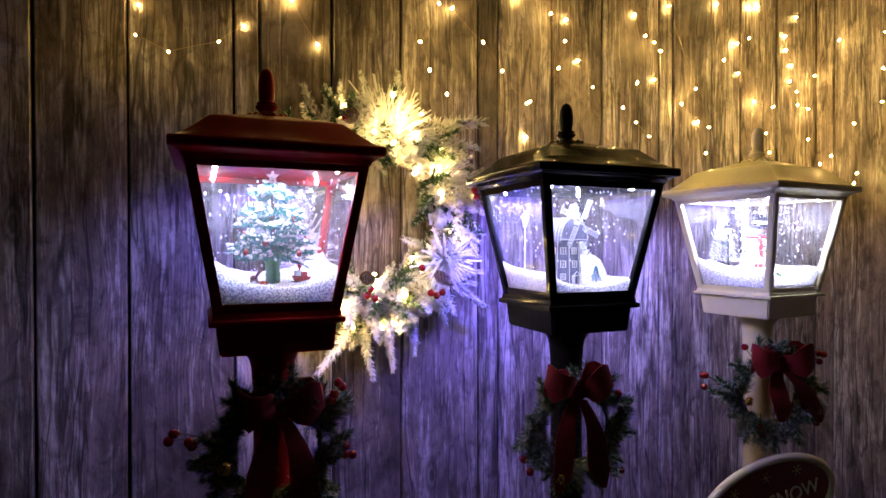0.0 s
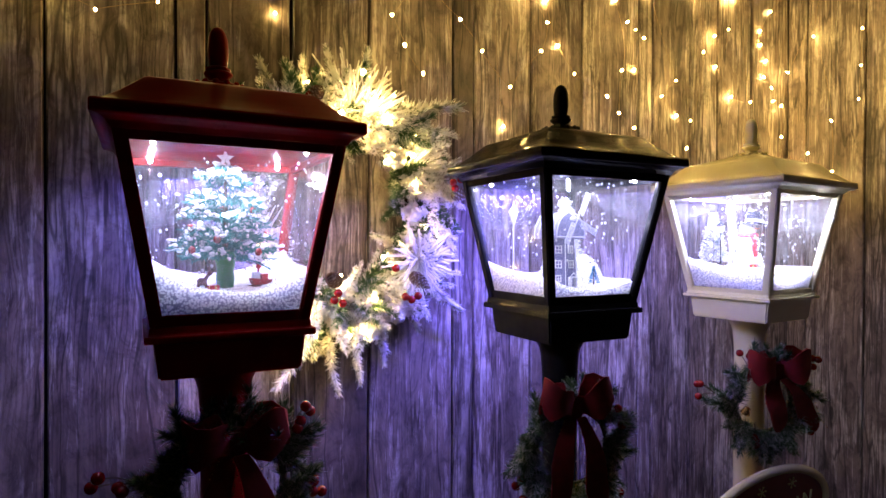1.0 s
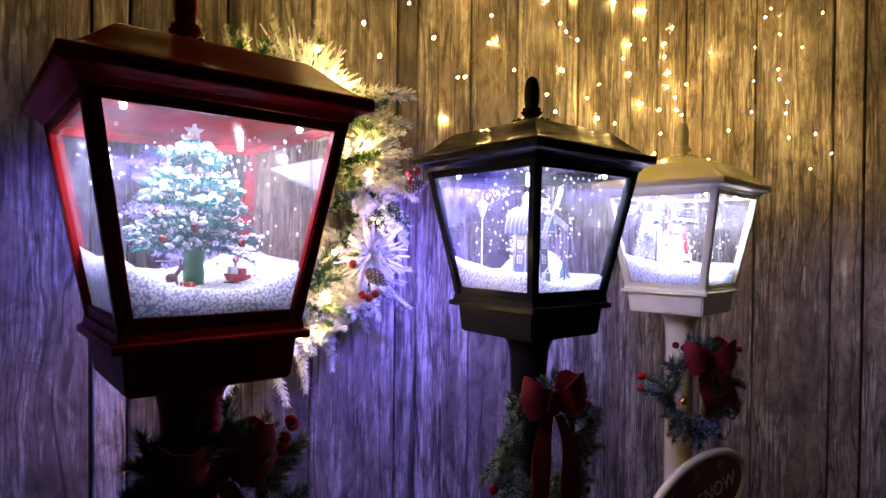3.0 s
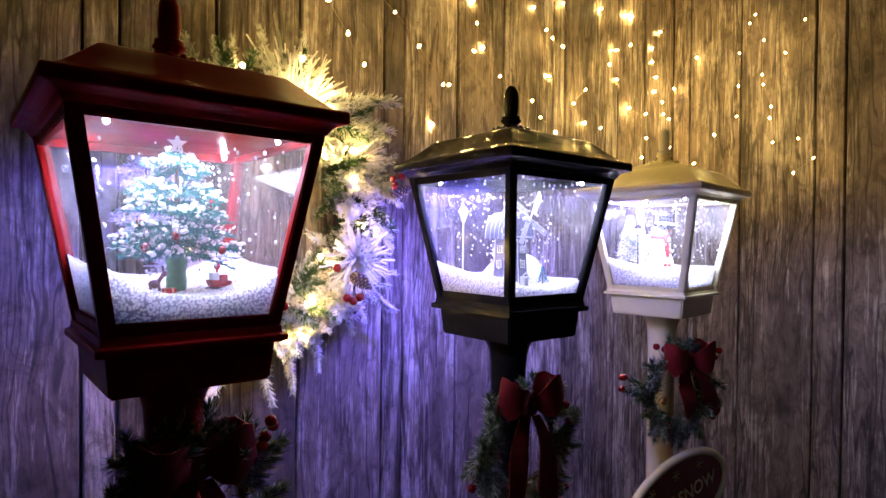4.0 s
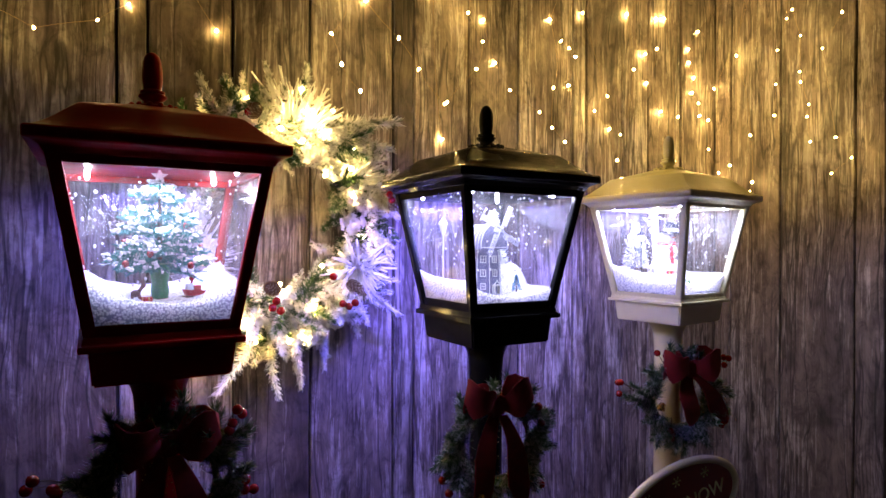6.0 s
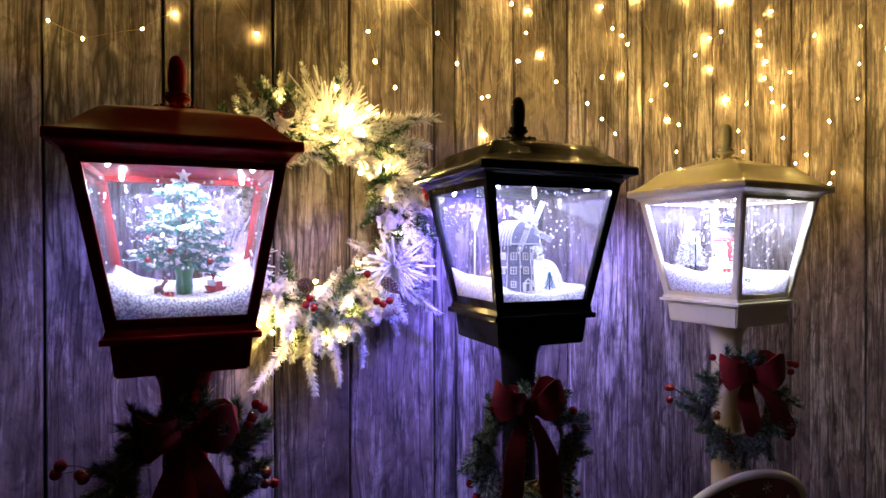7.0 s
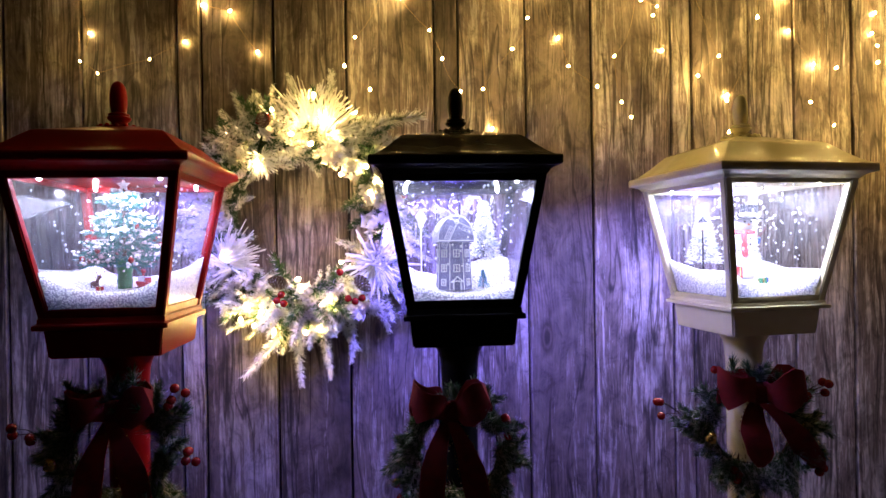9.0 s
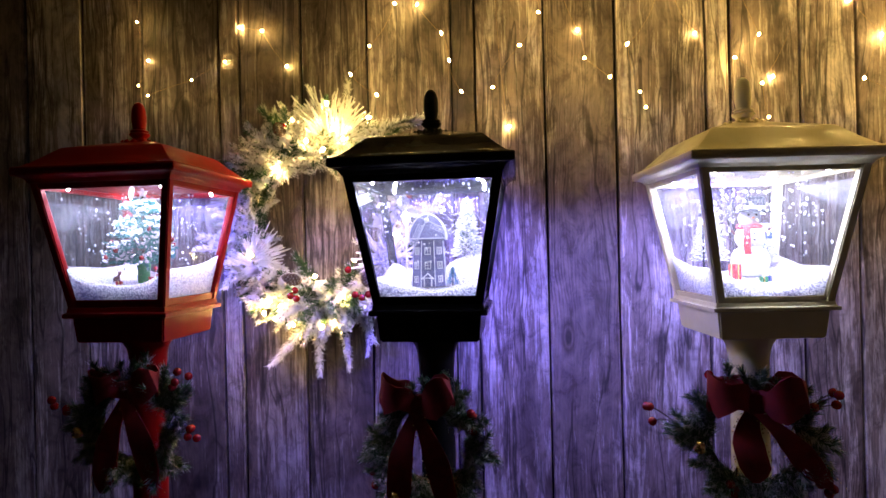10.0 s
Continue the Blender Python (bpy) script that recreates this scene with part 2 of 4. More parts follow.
def hexa(bm, low, high, mat=0):
    v = [bm.verts.new(p) for p in (*low, *high)]
    for f in ((3, 2, 1, 0), (4, 5, 6, 7), (0, 1, 5, 4), (1, 2, 6, 5), (2, 3, 7, 6), (3, 0, 4, 7)):
        bm.faces.new([v[k] for k in f]).material_index = mat
    return v


def square(h, z):
    return [(-h, -h, z), (h, -h, z), (h, h, z), (-h, h, z)]


def box(bm, x0, x1, y0, y1, z0, z1, bevel=0.0, mat=0):
    v = hexa(bm, [(x0, y0, z0), (x1, y0, z0), (x1, y1, z0), (x0, y1, z0)], [(x0, y0, z1), (x1, y0, z1), (x1, y1, z1), (x0, y1, z1)], mat)
    if bevel:
        bmesh.ops.bevel(bm, geom=list({e for w in v for e in w.link_edges}), offset=bevel, segments=2, affect="EDGES")


def bevelled(bm, offset, segments=2):
    bmesh.ops.bevel(bm, geom=list(bm.edges), offset=offset, segments=segments, affect="EDGES", clamp_overlap=True)
    return bm


def stack(rings, close=True):
    """Square rings (half side, z) joined into one shell."""
    bm = bmesh.new()
    loops = [[bm.verts.new(p) for p in square(h, z)] for h, z in rings]
    for a, b in zip(loops, loops[1:]):
        for k in range(4):
            bm.faces.new((a[k], a[(k + 1) % 4], b[(k + 1) % 4], b[k]))
    if close:
        bm.faces.new(loops[0][::-1]), bm.faces.new(loops[-1])
    return bm


def lathe(profile, seg=24, bm=None, m=Matrix(), mat=0):
    bm = bm or bmesh.new()
    loops = []
    for r, z in profile:
        loops.append([bm.verts.new(m @ Vector((r * math.cos(a), r * math.sin(a), z))) for a in (2 * math.pi * k / seg for k in range(seg))])
    for a, b in zip(loops, loops[1:]):
        for k in range(seg):
            bm.faces.new((a[k], a[(k + 1) % seg], b[(k + 1) % seg], b[k])).material_index = mat
    bm.faces.new(loops[0][::-1]).material_index = mat
    bm.faces.new(loops[-1]).material_index = mat
    return bm


def tube(bm, pts, r, seg=5, taper=1.0, mat=0, hub=None):
    pts = [Vector(p) for p in pts]
    rings = []
    for k, p in enumerate(pts):
        d = (pts[min(k + 1, len(pts) - 1)] - pts[max(k - 1, 0)]).normalized()
        q = d.to_track_quat("Z", "Y")
        rr = r * (1 + (taper - 1) * k / max(1, len(pts) - 1))
        rings.append([bm.verts.new(p + q @ Vector((rr * math.cos(a), rr * math.sin(a), 0))) for a in (2 * math.pi * j / seg for j in range(seg))])
    for a, b in zip(rings, rings[1:]):
        for j in range(seg):
            bm.faces.new((a[j], a[(j + 1) % seg], b[(j + 1) % seg], b[j])).material_index = mat
    bm.faces.new(rings[0][::-1]).material_index = mat
    bm.faces.new(rings[-1]).material_index = mat
    if hub:
        bm.faces.new((hub, rings[0][0], rings[0][1])).material_index = mat


def ball(bm, c, r, seg=10, rows=7, sq=1.0, mat=0):
    prof = [(max(r * math.sin(math.pi * k / rows), r * 0.02), -r * sq * math.cos(math.pi * k / rows)) for k in range(rows + 1)]
    lathe(prof, seg, bm, Matrix.Translation(c), mat)


def needle(bm, p, d, length, r, mat=0):
    """A thin three-sided needle from p along d."""
    d = Vector(d).normalized()
    q = d.to_track_quat("Z", "Y")
    base = [bm.verts.new(Vector(p) + q @ Vector((r * math.cos(a), r * math.sin(a), 0))) for a in (0, 2.09, 4.19)]
    tip = bm.verts.new(Vector(p) + d * length)
    for k in range(3):
        bm.faces.new((base[k], base[(k + 1) % 3], tip)).material_index = mat


def ribbon(bm, pts, across, w, thick=0.0016, mat=0):
    """A strip of cloth along pts; across: the width's direction at each point, or one for all."""
    pts = [Vector(p) for p in pts]
    rows = []
    for k, p in enumerate(pts):
        a = Vector(across[k] if isinstance(across, list) else across).normalized()
        d = (pts[min(k + 1, len(pts) - 1)] - pts[max(k - 1, 0)]).normalized()
        nrm = d.cross(a).normalized() * thick
        ww = w[k] if isinstance(w, list) else w
        rows.append([bm.verts.new(p + a * ww / 2 + nrm), bm.verts.new(p + nrm * 1.5), bm.verts.new(p - a * ww / 2 + nrm),
                     bm.verts.new(p - a * ww / 2 - nrm), bm.verts.new(p - nrm * 0.5), bm.verts.new(p + a * ww / 2 - nrm)])
    for a, b in zip(rows, rows[1:]):
        for j in range(6):
            bm.faces.new((a[j], a[(j + 1) % 6], b[(j + 1) % 6], b[j])).material_index = mat
    bm.faces.new(rows[0][::-1]).material_index = mat
    bm.faces.new(rows[-1]).material_index = mat


# ---- the setting ----
WALL_Y, SLOPE = 1.535, -0.045
WALL_TURN = math.degrees(math.atan(SLOPE))
CORNER = Vector((2.276, 1.424, 0))
SIDE = Vector((-0.12, -0.45, 0)).normalized()
HIGH = 2.9


def wall_at(x):
    return WALL_Y + SLOPE * x


bm = bmesh.new()
box(bm, -2.6, 3.2, -3.2, 2.0, -0.05, 0.0)
tagged(part("floor", bm, FLOOR), "dark floor in an unlit room", "floor", kind="structure")
bm = bmesh.new()
box(bm, -2.6, 3.2, -3.2, 2.0, HIGH, HIGH + 0.05)
tagged(part("ceiling", bm, CEILING), "plain unseen ceiling, lighter than the walls to bounce warm light", "ceiling", kind="structure")
for name, b in (("wall_rear", (-2.6, 3.2, -3.25, -3.2)), ("wall_left", (-2.65, -2.6, -3.2, 2.0)), ("wall_right", (3.2, 3.25, -3.2, 2.0)), ("wall_far", (-2.6, 3.2, 2.0, 2.05))):
    bm = bmesh.new()
    box(bm, b[0], b[1], b[2], b[3], 0.0, HIGH)
    tagged(part(name, bm, PLASTER), "plain dark painted room wall", "wall", kind="structure")


def plank_mesh(w, seed):
    """One board, standing, with softly rounded and slightly uneven long edges."""
    rnd = random.Random(seed)
    bm = bmesh.new()
    rows, t, bev = 9, 0.016, 0.003
    top = 2.64 + rnd.uniform(-0.004, 0.004)
    prev = None
    for k in range(rows):
        z = top * k / (rows - 1)
        a, c = rnd.uniform(0.0018, 0.0046), rnd.uniform(0.0018, 0.0046)
        x0, x1 = a, w - c
        ring = [bm.verts.new(p) for p in ((x0, 0, z), (x0, -t + bev, z), (x0 + bev, -t, z), (x1 - bev, -t, z), (x1, -t + bev, z), (x1, 0, z))]
        if prev:
            for j in range(6):
                bm.faces.new((prev[j], prev[(j + 1) % 6], ring[(j + 1) % 6], ring[j]))
        else:
            bm.faces.new(ring)
        prev = ring
    bm.faces.new(prev[::-1])
    return mesh_of("plank", bm, WOOD)


def boarded(name, m, joints, label, seed):
    """A boarded wall: backing with upright planks of differing widths; m: foot of the wall, x along it."""
    bm = bmesh.new()
    box(bm, joints[0], joints[-1], 0.0, 0.03, 0.0, HIGH)
    wall = tagged(part(name, bm, BACKING, m=m), label, "wall", kind="structure")
    rnd = random.Random(seed)
    for k, (a, b) in enumerate(zip(joints, joints[1:])):
        placed("plank", plank_mesh(b - a, seed * 100 + k), wall, pose(a, -rnd.uniform(0.0, 0.0035), 0))
    return wall


JOINTS = [-1.62, -1.43, -1.25, -1.02, -0.96, -0.77, -0.58, -0.418, -0.24, -0.058, 0.173, 0.232, 0.414, 0.603, 0.838, 0.902, 1.090, 1.278, 1.510, 1.573, 1.748, 1.886, 2.075, 2.40]
boarded("wall_back", pose(0, WALL_Y + 0.016, 0, 0, 0, WALL_TURN), JOINTS, "weathered grey-brown plank wall with flaking whitewash", 3)
SIDE_JOINTS = [0.0, 0.083, 0.305, 0.573, 0.667, 0.86, 1.05, 1.28, 1.345, 1.53, 1.72, 1.95]
boarded("wall_side", Matrix.Translation(CORNER) @ pose(0, 0, 0, 0, 0, math.degrees(math.atan2(SIDE.y, SIDE.x))) @ pose(0, 0.016, 0), SIDE_JOINTS, "weathered plank wall turning forward at the corner", 5)


# ---- the snow lanterns ----
def face_h(z):
    """Half side of the glazed part at height z."""
    return 0.101 + (z - 1.373) * 0.173


def fitted(ob, knots):
    """Move a lantern's part to that lantern's own heights; knots: (height, shift)."""
    for v in ob.data.vertices:
        z = v.co.z
        for (za, da), (zb, db) in zip(knots, knots[1:]):
            if za <= z <= zb:
                v.co.z += da + (db - da) * (z - za) / (zb - za)
                break
    return ob


def lantern(at, turn, paint, label, down, out, led_color, out_color, knots, askew=(0.0, 0.0), sides=(0.12, 0.12), lit_paint=None):
    root = thing("street_lantern", pose(*at, 0, 0, turn), label, "lantern", "snow lanterns on posts")
    # post, foot and neck
    post = lathe([(0.125, 0.0), (0.125, 0.02), (0.105, 0.05), (0.075, 0.09), (0.06, 0.16), (0.048, 0.24), (0.052, 0.26), (0.052, 0.28), (0.036, 0.30), (0.034, 1.20)], 28)
    part("post", post, paint, root)
    neck = lathe([(0.0345, 1.195), (0.0355, 1.225), (0.0375, 1.25), (0.041, 1.264), (0.048, 1.276), (0.056, 1.284), (0.058, 1.290)], 28)
    part("neck", neck, paint, root)
    part("base_box", bevelled(stack([(0.0925, 1.287), (0.0975, 1.338)]), 0.003), paint, root)
    part("base_tray", bevelled(stack([(0.1000, 1.336), (0.1095, 1.3375), (0.1095, 1.3465), (0.1040, 1.3480), (0.1030, 1.358)]), 0.0009), paint, root)
    # corner bars
    z0, z1 = 1.356, 1.606
    for sx, sy in ((-1, -1), (1, -1), (1, 1), (-1, 1)):
        bm = bmesh.new()
        quads = []
        for z in (z0, z1):
            o = face_h(z) + 0.004
            i = o - 0.0165
            quads.append([(sx * i, sy * i, z), (sx * o, sy * i, z), (sx * o, sy * o, z), (sx * i, sy * o, z)])
        hexa(bm, *quads)
        part("corner_bar", bevelled(bm, 0.0022), paint, root)
    for k in range(4):
        turned = pose(0, 0, 0, 0, 0, 90 * k)
        for name, a, b, depth in (("bottom_rail", 1.356, 1.3725, 0.010), ("top_rail", 1.5875, 1.606, 0.011)):
            bm = bmesh.new()
            ha, hb = face_h(a), face_h(b)
            wa, wb = ha - 0.0115, hb - 0.0115
            hexa(bm, [(-wa, -ha - 0.001, a), (wa, -ha - 0.001, a), (wa, -ha + depth, a), (-wa, -ha + depth, a)],
                 [(-wb, -hb - 0.001, b), (wb, -hb - 0.001, b), (wb, -hb + depth, b), (-wb, -hb + depth, b)])
            part(name, bevelled(bm, 0.0015), paint, root, m=turned)
        bm = bmesh.new()
        a, b = 1.368, 1.592
        ha, hb = face_h(a) - 0.005, face_h(b) - 0.005
        wa, wb = ha - 0.006, hb - 0.006
        hexa(bm, [(-wa, -ha, a), (wa, -ha, a), (wa, -ha + 0.0022, a), (-wa, -ha + 0.0022, a)], [(-wb, -hb, b), (wb, -hb, b), (wb, -hb + 0.0022, b), (-wb, -hb + 0.0022, b)])
        part("pane", bm, ACRYLIC, root, "clear acrylic pane", m=turned, smooth=0)
    # roof
    eave = stack([(0.1445, 1.596), (0.149, 1.602), (0.157, 1.606), (0.1655, 1.608), (0.1655, 1.621), (0.1635, 1.624), (0.13, 1.624)])
    part("eave", bevelled(eave, 0.0012, 1), paint, root)
    roof = stack([(0.160, 1.6235), (0.1525, 1.627), (0.145, 1.632), (0.132, 1.643), (0.119, 1.6555), (0.108, 1.6655), (0.1045, 1.6675), (0.075, 1.6755), (0.045, 1.6835), (0.03, 1.688)])
    part("roof", bevelled(roof, 0.0012, 1), paint, root)
    # finial: scalloped disc, collar and acorn
    bm = lathe([(0.036, 1.684), (0.037, 1.6875), (0.033, 1.691), (0.020, 1.6925)], 24)
    for k in range(14):
        a = 2 * math.pi * k / 14
        ball(bm, (0.034 * math.cos(a), 0.034 * math.sin(a), 1.689), 0.0048, 8, 5)
    part("finial_disc", bm, paint, root, m=pose(askew[0], 0, 0))
    fin = lathe([(0.0145, 1.690), (0.0135, 1.700), (0.017, 1.703), (0.0205, 1.7065), (0.0205, 1.709), (0.0160, 1.7115), (0.0180, 1.713), (0.0180, 1.7155), (0.0125, 1.718), (0.0135, 1.724),
                 (0.0148, 1.734), (0.0149, 1.748), (0.0138, 1.760), (0.0112, 1.7685), (0.0075, 1.774), (0.0035, 1.7765), (0.0012, 1.7772)], 20)
    part("finial", fin, paint, root, m=pose(askew[0], 0, 1.69) @ pose(0, 0, 0, 0, askew[1], 0) @ pose(0, 0, -1.69))
    # ceiling panel with LED discs; the red lantern's takes the lit copy of its paint
    bm = bmesh.new()
    box(bm, -0.1375, 0.1375, -0.1375, 0.1375, 1.5965, 1.6005)
    part("ceiling_panel", bm, lit_paint or paint, root, smooth=0)
    for sx, sy in ((-1, -1), (1, -1), (1, 1), (-1, 1)):
        bm = lathe([(0.0032, 1.5963), (0.0032, 1.5910), (0.0026, 1.5888), (0.0012, 1.5878)], 10, m=Matrix.Translation((sx * 0.098, sy * 0.098, 0)))
        part("led", bm, LED, root, "cool white LED", smooth=0)
    # lamps added for the LEDs: a pool downwards, violet fill out through the panes
    for ob in list(root.children):
        if ob.type == "MESH":
            fitted(ob, knots)
    here = root.matrix_basis
    lamp("led_light", here @ pose(0, 0, 1.576), (0.215, 0.215), down, led_color)
    # extra outward lamps, added to brighten the planks behind and beside
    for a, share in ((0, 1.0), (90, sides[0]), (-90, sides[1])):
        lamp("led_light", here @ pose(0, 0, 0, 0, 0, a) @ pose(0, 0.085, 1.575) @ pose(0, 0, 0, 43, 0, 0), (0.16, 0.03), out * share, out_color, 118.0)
    return root


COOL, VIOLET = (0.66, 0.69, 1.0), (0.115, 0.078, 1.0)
RED_AT, BLACK_AT, WHITE_AT = (0.1885, 1.100, 0), (0.808, 1.051, 0), (1.408, 1.032, 0)
RED_FIT = ((1.0, 0.0), (1.3725, 0.0), (1.5875, 0.003), (1.604, 0.008), (1.80, 0.009))
BLACK_FIT = ((1.0, 0.0), (1.3725, 0.0), (1.5875, -0.006), (1.604, 0.0), (1.80, 0.0))
WHITE_FIT = ((1.0, 0.0), (1.338, 0.0), (1.356, -0.005), (1.3725, -0.010), (1.5875, -0.010), (1.608, -0.011), (1.667, -0.008), (1.69, -0.005), (1.80, -0.003))
red = lantern(RED_AT, -3.6, RED, "glossy red lantern on a post, lit from within", LED_DOWN * 1.35, WALL_FILL * 0.5, COOL, VIOLET, RED_FIT, (-0.008, -1.0), (0.05, 0.12), RED_LIT)
black = lantern(BLACK_AT, -4.3, BLACK, "glossy black lantern on a post, lit from within", LED_DOWN * 1.1, WALL_FILL * 1.3, COOL, VIOLET, BLACK_FIT)
white = lantern(WHITE_AT, 1.5, CREAM, "glossy cream-white lantern on a post, lit from within", LED_DOWN * 2.3, WALL_FILL * 0.7, COOL, VIOLET, WHITE_FIT, sides=(0.12, 0.03))


# ---- fairy lights on the plank wall ----
def bulb_mesh(name, material, r):
    """A tiny drop-shaped bulb sealed on its wire."""
    return mesh_of(name, lathe([(r * 0.25, -r * 1.3), (r * 0.7, -r * 0.9), (r, -r * 0.1), (r * 0.85, r * 0.6), (r * 0.4, r * 1.1), (r * 0.2, r * 1.5)], 10), material, 60)


BULB_MESH = bulb_mesh("bulb", BULB, 0.0031)


SMALL_BULB = bulb_mesh("bulb", BULB, 0.0023)


def bulb_string(points, number):
    """One thin wire that drops from above and carries a bulb at each point; y None: on the wall's face."""
    rnd = random.Random(number)
    pts = [Vector((x, wall_at(x) - 0.008 if y is None else min(y, wall_at(x) - 0.008), z)) for x, y, z in points]
    root = thing("fairy_light_string", Matrix(), "thin copper wire string of warm white fairy lights", "fairy lights", "fairy light strings on the wall")
    top = pts[0] + Vector((rnd.uniform(-0.03, 0.03), 0, 0.4))
    top.y, top.z = wall_at(top.x) - (0.36 if pts[0].x > 0.6 else 0.05), HIGH - 0.01
    # unseen bulbs added high on the right-hand strings to warm the lantern roofs
    above = [] if pts[0].x < 0.6 else [Vector((pts[0].x + rnd.uniform(-0.05, 0.05), wall_at(pts[0].x) - (z - 2.2) * 0.5 - rnd.uniform(0.02, 0.10), z)) for z in (2.74, 2.60, 2.46)]
    pts = above + pts
    path = []
    chain = [top, *pts]
    for a, b in zip(chain, chain[1:]):
        side = Vector((rnd.uniform(-0.25, 0.25), rnd.uniform(-0.12, 0.02), rnd.uniform(-0.3, 0.05))) * (b - a).length * 0.5
        for k in range(8):
            u = k / 8
            path.append(a.lerp(b, u) + side * (4 * u * (1 - u)) * 0.5)
    path.append(pts[-1])
    path = [Vector((p.x, min(p.y, wall_at(p.x) - 0.003), p.z)) for p in path]
    bm = bmesh.new()
    tube(bm, path, 0.0005, 4)
    part("wire", bm, WIRE, root)
    for p in pts:
        placed("bulb", SMALL_BULB if pts[0].x < 0.2 else BULB_MESH, root, Matrix.Translation(p) @ pose(0, 0, 0, rnd.uniform(-70, 70), rnd.uniform(-70, 70), rnd.uniform(0, 360)))
    return root


STRINGS = (
    [(-0.05, 1.50, 2.12), (-0.035, None, 2.02), (-0.04, 1.483, 1.935), (0.025, 1.414, 1.887), (0.13, 1.447, 1.934), (0.194, None, 2.004)],
    [(0.239, None, 2.10), (0.308, 1.503, 2.082), (0.374, None, 1.982)],
    [(0.69, 1.45, 2.12), (0.624, 1.427, 2.001), (0.596, 1.306, 1.891), (0.655, 1.331, 1.845)],
    [(0.748, 1.486, 2.13), (0.815, 1.429, 2.028), (0.836, 1.363, 1.934), (0.866, 1.29, 1.835)],
    [(1.058, 1.45, 2.155), (1.066, 1.392, 2.057), (1.012, 1.351, 1.961), (0.945, 1.393, 1.870)],
    [(1.134, None, 2.159), (1.178, None, 2.038), (1.183, 1.411, 1.942), (1.228, 1.331, 1.868)],
    [(0.96, None, 2.20), (0.99, None, 1.787)],
    [(1.399, None, 2.213), (1.267, 1.315, 1.941), (1.308, 1.362, 1.838), (1.305, 1.305, 1.786)],
    [(1.389, 1.406, 2.125), (1.447, 1.426, 2.119), (1.39, 1.345, 2.06), (1.481, None, 2.012)],
    [(1.536, 1.45, 2.26), (1.626, 1.419, 1.988), (1.567, 1.425, 1.933), (1.674, None, 1.888)],
    [(1.75, 1.44, 2.3), (1.724, 1.389, 2.088), (1.593, 1.339, 1.843), (1.624, 1.376, 1.767)],
    [(1.916, 1.45, 2.32), (1.847, 1.435, 2.176), (1.796, 1.35, 2.162), (1.865, None, 2.076), (1.936, 1.432, 1.979), (1.958, 1.376, 1.952)],
    [(1.962, 1.45, 2.33), (1.80, 1.29, 1.832), (1.965, 1.394, 1.795)],
    [(2.165, 1.44, 2.32), (2.106, None, 2.241), (2.11, None, 2.19), (2.14, 1.43, 2.136), (2.13, 1.43, 2.076), (2.101, 1.385, 2.023), (2.092, 1.375, 1.972), (2.19, 1.40, 1.972)],
    [(2.23, 1.40, 2.1), (2.174, 1.389, 1.856), (2.215, 1.37, 1.765), (2.084, 1.251, 1.771)],
    [(2.21, 1.30, 2.2), (2.094, 1.183, 1.870), (2.185, 1.224, 1.714), (2.138, 1.208, 1.675)],
)
for number, points in enumerate(STRINGS):
    bulb_string(points, number + 1)


def side_string(points, number):
    """The same along the wall that turns forward: distance from the corner and height."""
    root = thing("fairy_light_string", Matrix(), "thin copper wire string of warm white fairy lights", "fairy lights", "fairy light strings on the wall")
    off = Vector((SIDE.y, -SIDE.x, 0))
    pts = [CORNER + SIDE * s + off * 0.055 + Vector((0, 0, z)) for s, z in points]
    bm = bmesh.new()
    top = pts[0].copy()
    top.z = 2.62
    tube(bm, [top, *pts], 0.0005, 4)
    part("wire", bm, WIRE, root)
    for p in pts:
        placed("bulb", SMALL_BULB, root, Matrix.Translation(p) @ pose(0, 0, 0, 50 * math.sin(p.z * 40), 40 * math.cos(p.z * 55), 0))


for number, points in enumerate((
    [(0.373, 2.252), (0.336, 2.158), (0.332, 2.041), (0.326, 1.934)],
    [(0.393, 2.276), (0.425, 2.178), (0.422, 2.06), (0.426, 2.025), (0.456, 1.943), (0.451, 1.905), (0.462, 1.821)],
    [(0.566, 2.203), (0.502, 2.112), (0.549, 1.822), (0.599, 1.751), (0.535, 1.71)],
)):
    side_string(points, number)


# ---- inside the lanterns ----
def snow_heap(root, height, label):
    """A drift of foam beads that fills the foot of the glazed box; height(u, v) over the tray, u and v from -1 to 1."""
    bm = bmesh.new()
    n, base = 34, 1.3595
    grid = []
    for j in range(n + 1):
        row = []
        for i in range(n + 1):
            u, v = 2 * i / n - 1, 2 * j / n - 1
            z = base + height(u, v) + 0.0022 * noise.noise(Vector((u * 5, v * 5, 3))) + 0.0012 * noise.noise(Vector((u * 14, v * 14, 9)))
            h = face_h(z) - 0.0056
            row.append(bm.verts.new((u * h, v * h, z)))
        grid.append(row)
    for j in range(n):
        for i in range(n):
            bm.faces.new((grid[j][i], grid[j][i + 1], grid[j + 1][i + 1], grid[j + 1][i]))
    rim = [grid[0][i] for i in range(n + 1)] + [grid[j][n] for j in range(1, n + 1)] + [grid[n][i] for i in range(n - 1, -1, -1)] + [grid[j][0] for j in range(n - 1, 0, -1)]
    low = [bm.verts.new((p.co.x / (face_h(p.co.z) - 0.0056) * (face_h(base) - 0.0056), p.co.y / (face_h(p.co.z) - 0.0056) * (face_h(base) - 0.0056), base)) for p in rim]
    for k in range(len(rim)):
        q = (k + 1) % len(rim)
        bm.faces.new((rim[k], low[k], low[q], rim[q]))
    bm.faces.new(low)
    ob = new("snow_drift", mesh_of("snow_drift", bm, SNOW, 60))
    ob.matrix_basis = root.matrix_basis
    return tagged(ob, label, "artificial snow", kind="stuff")


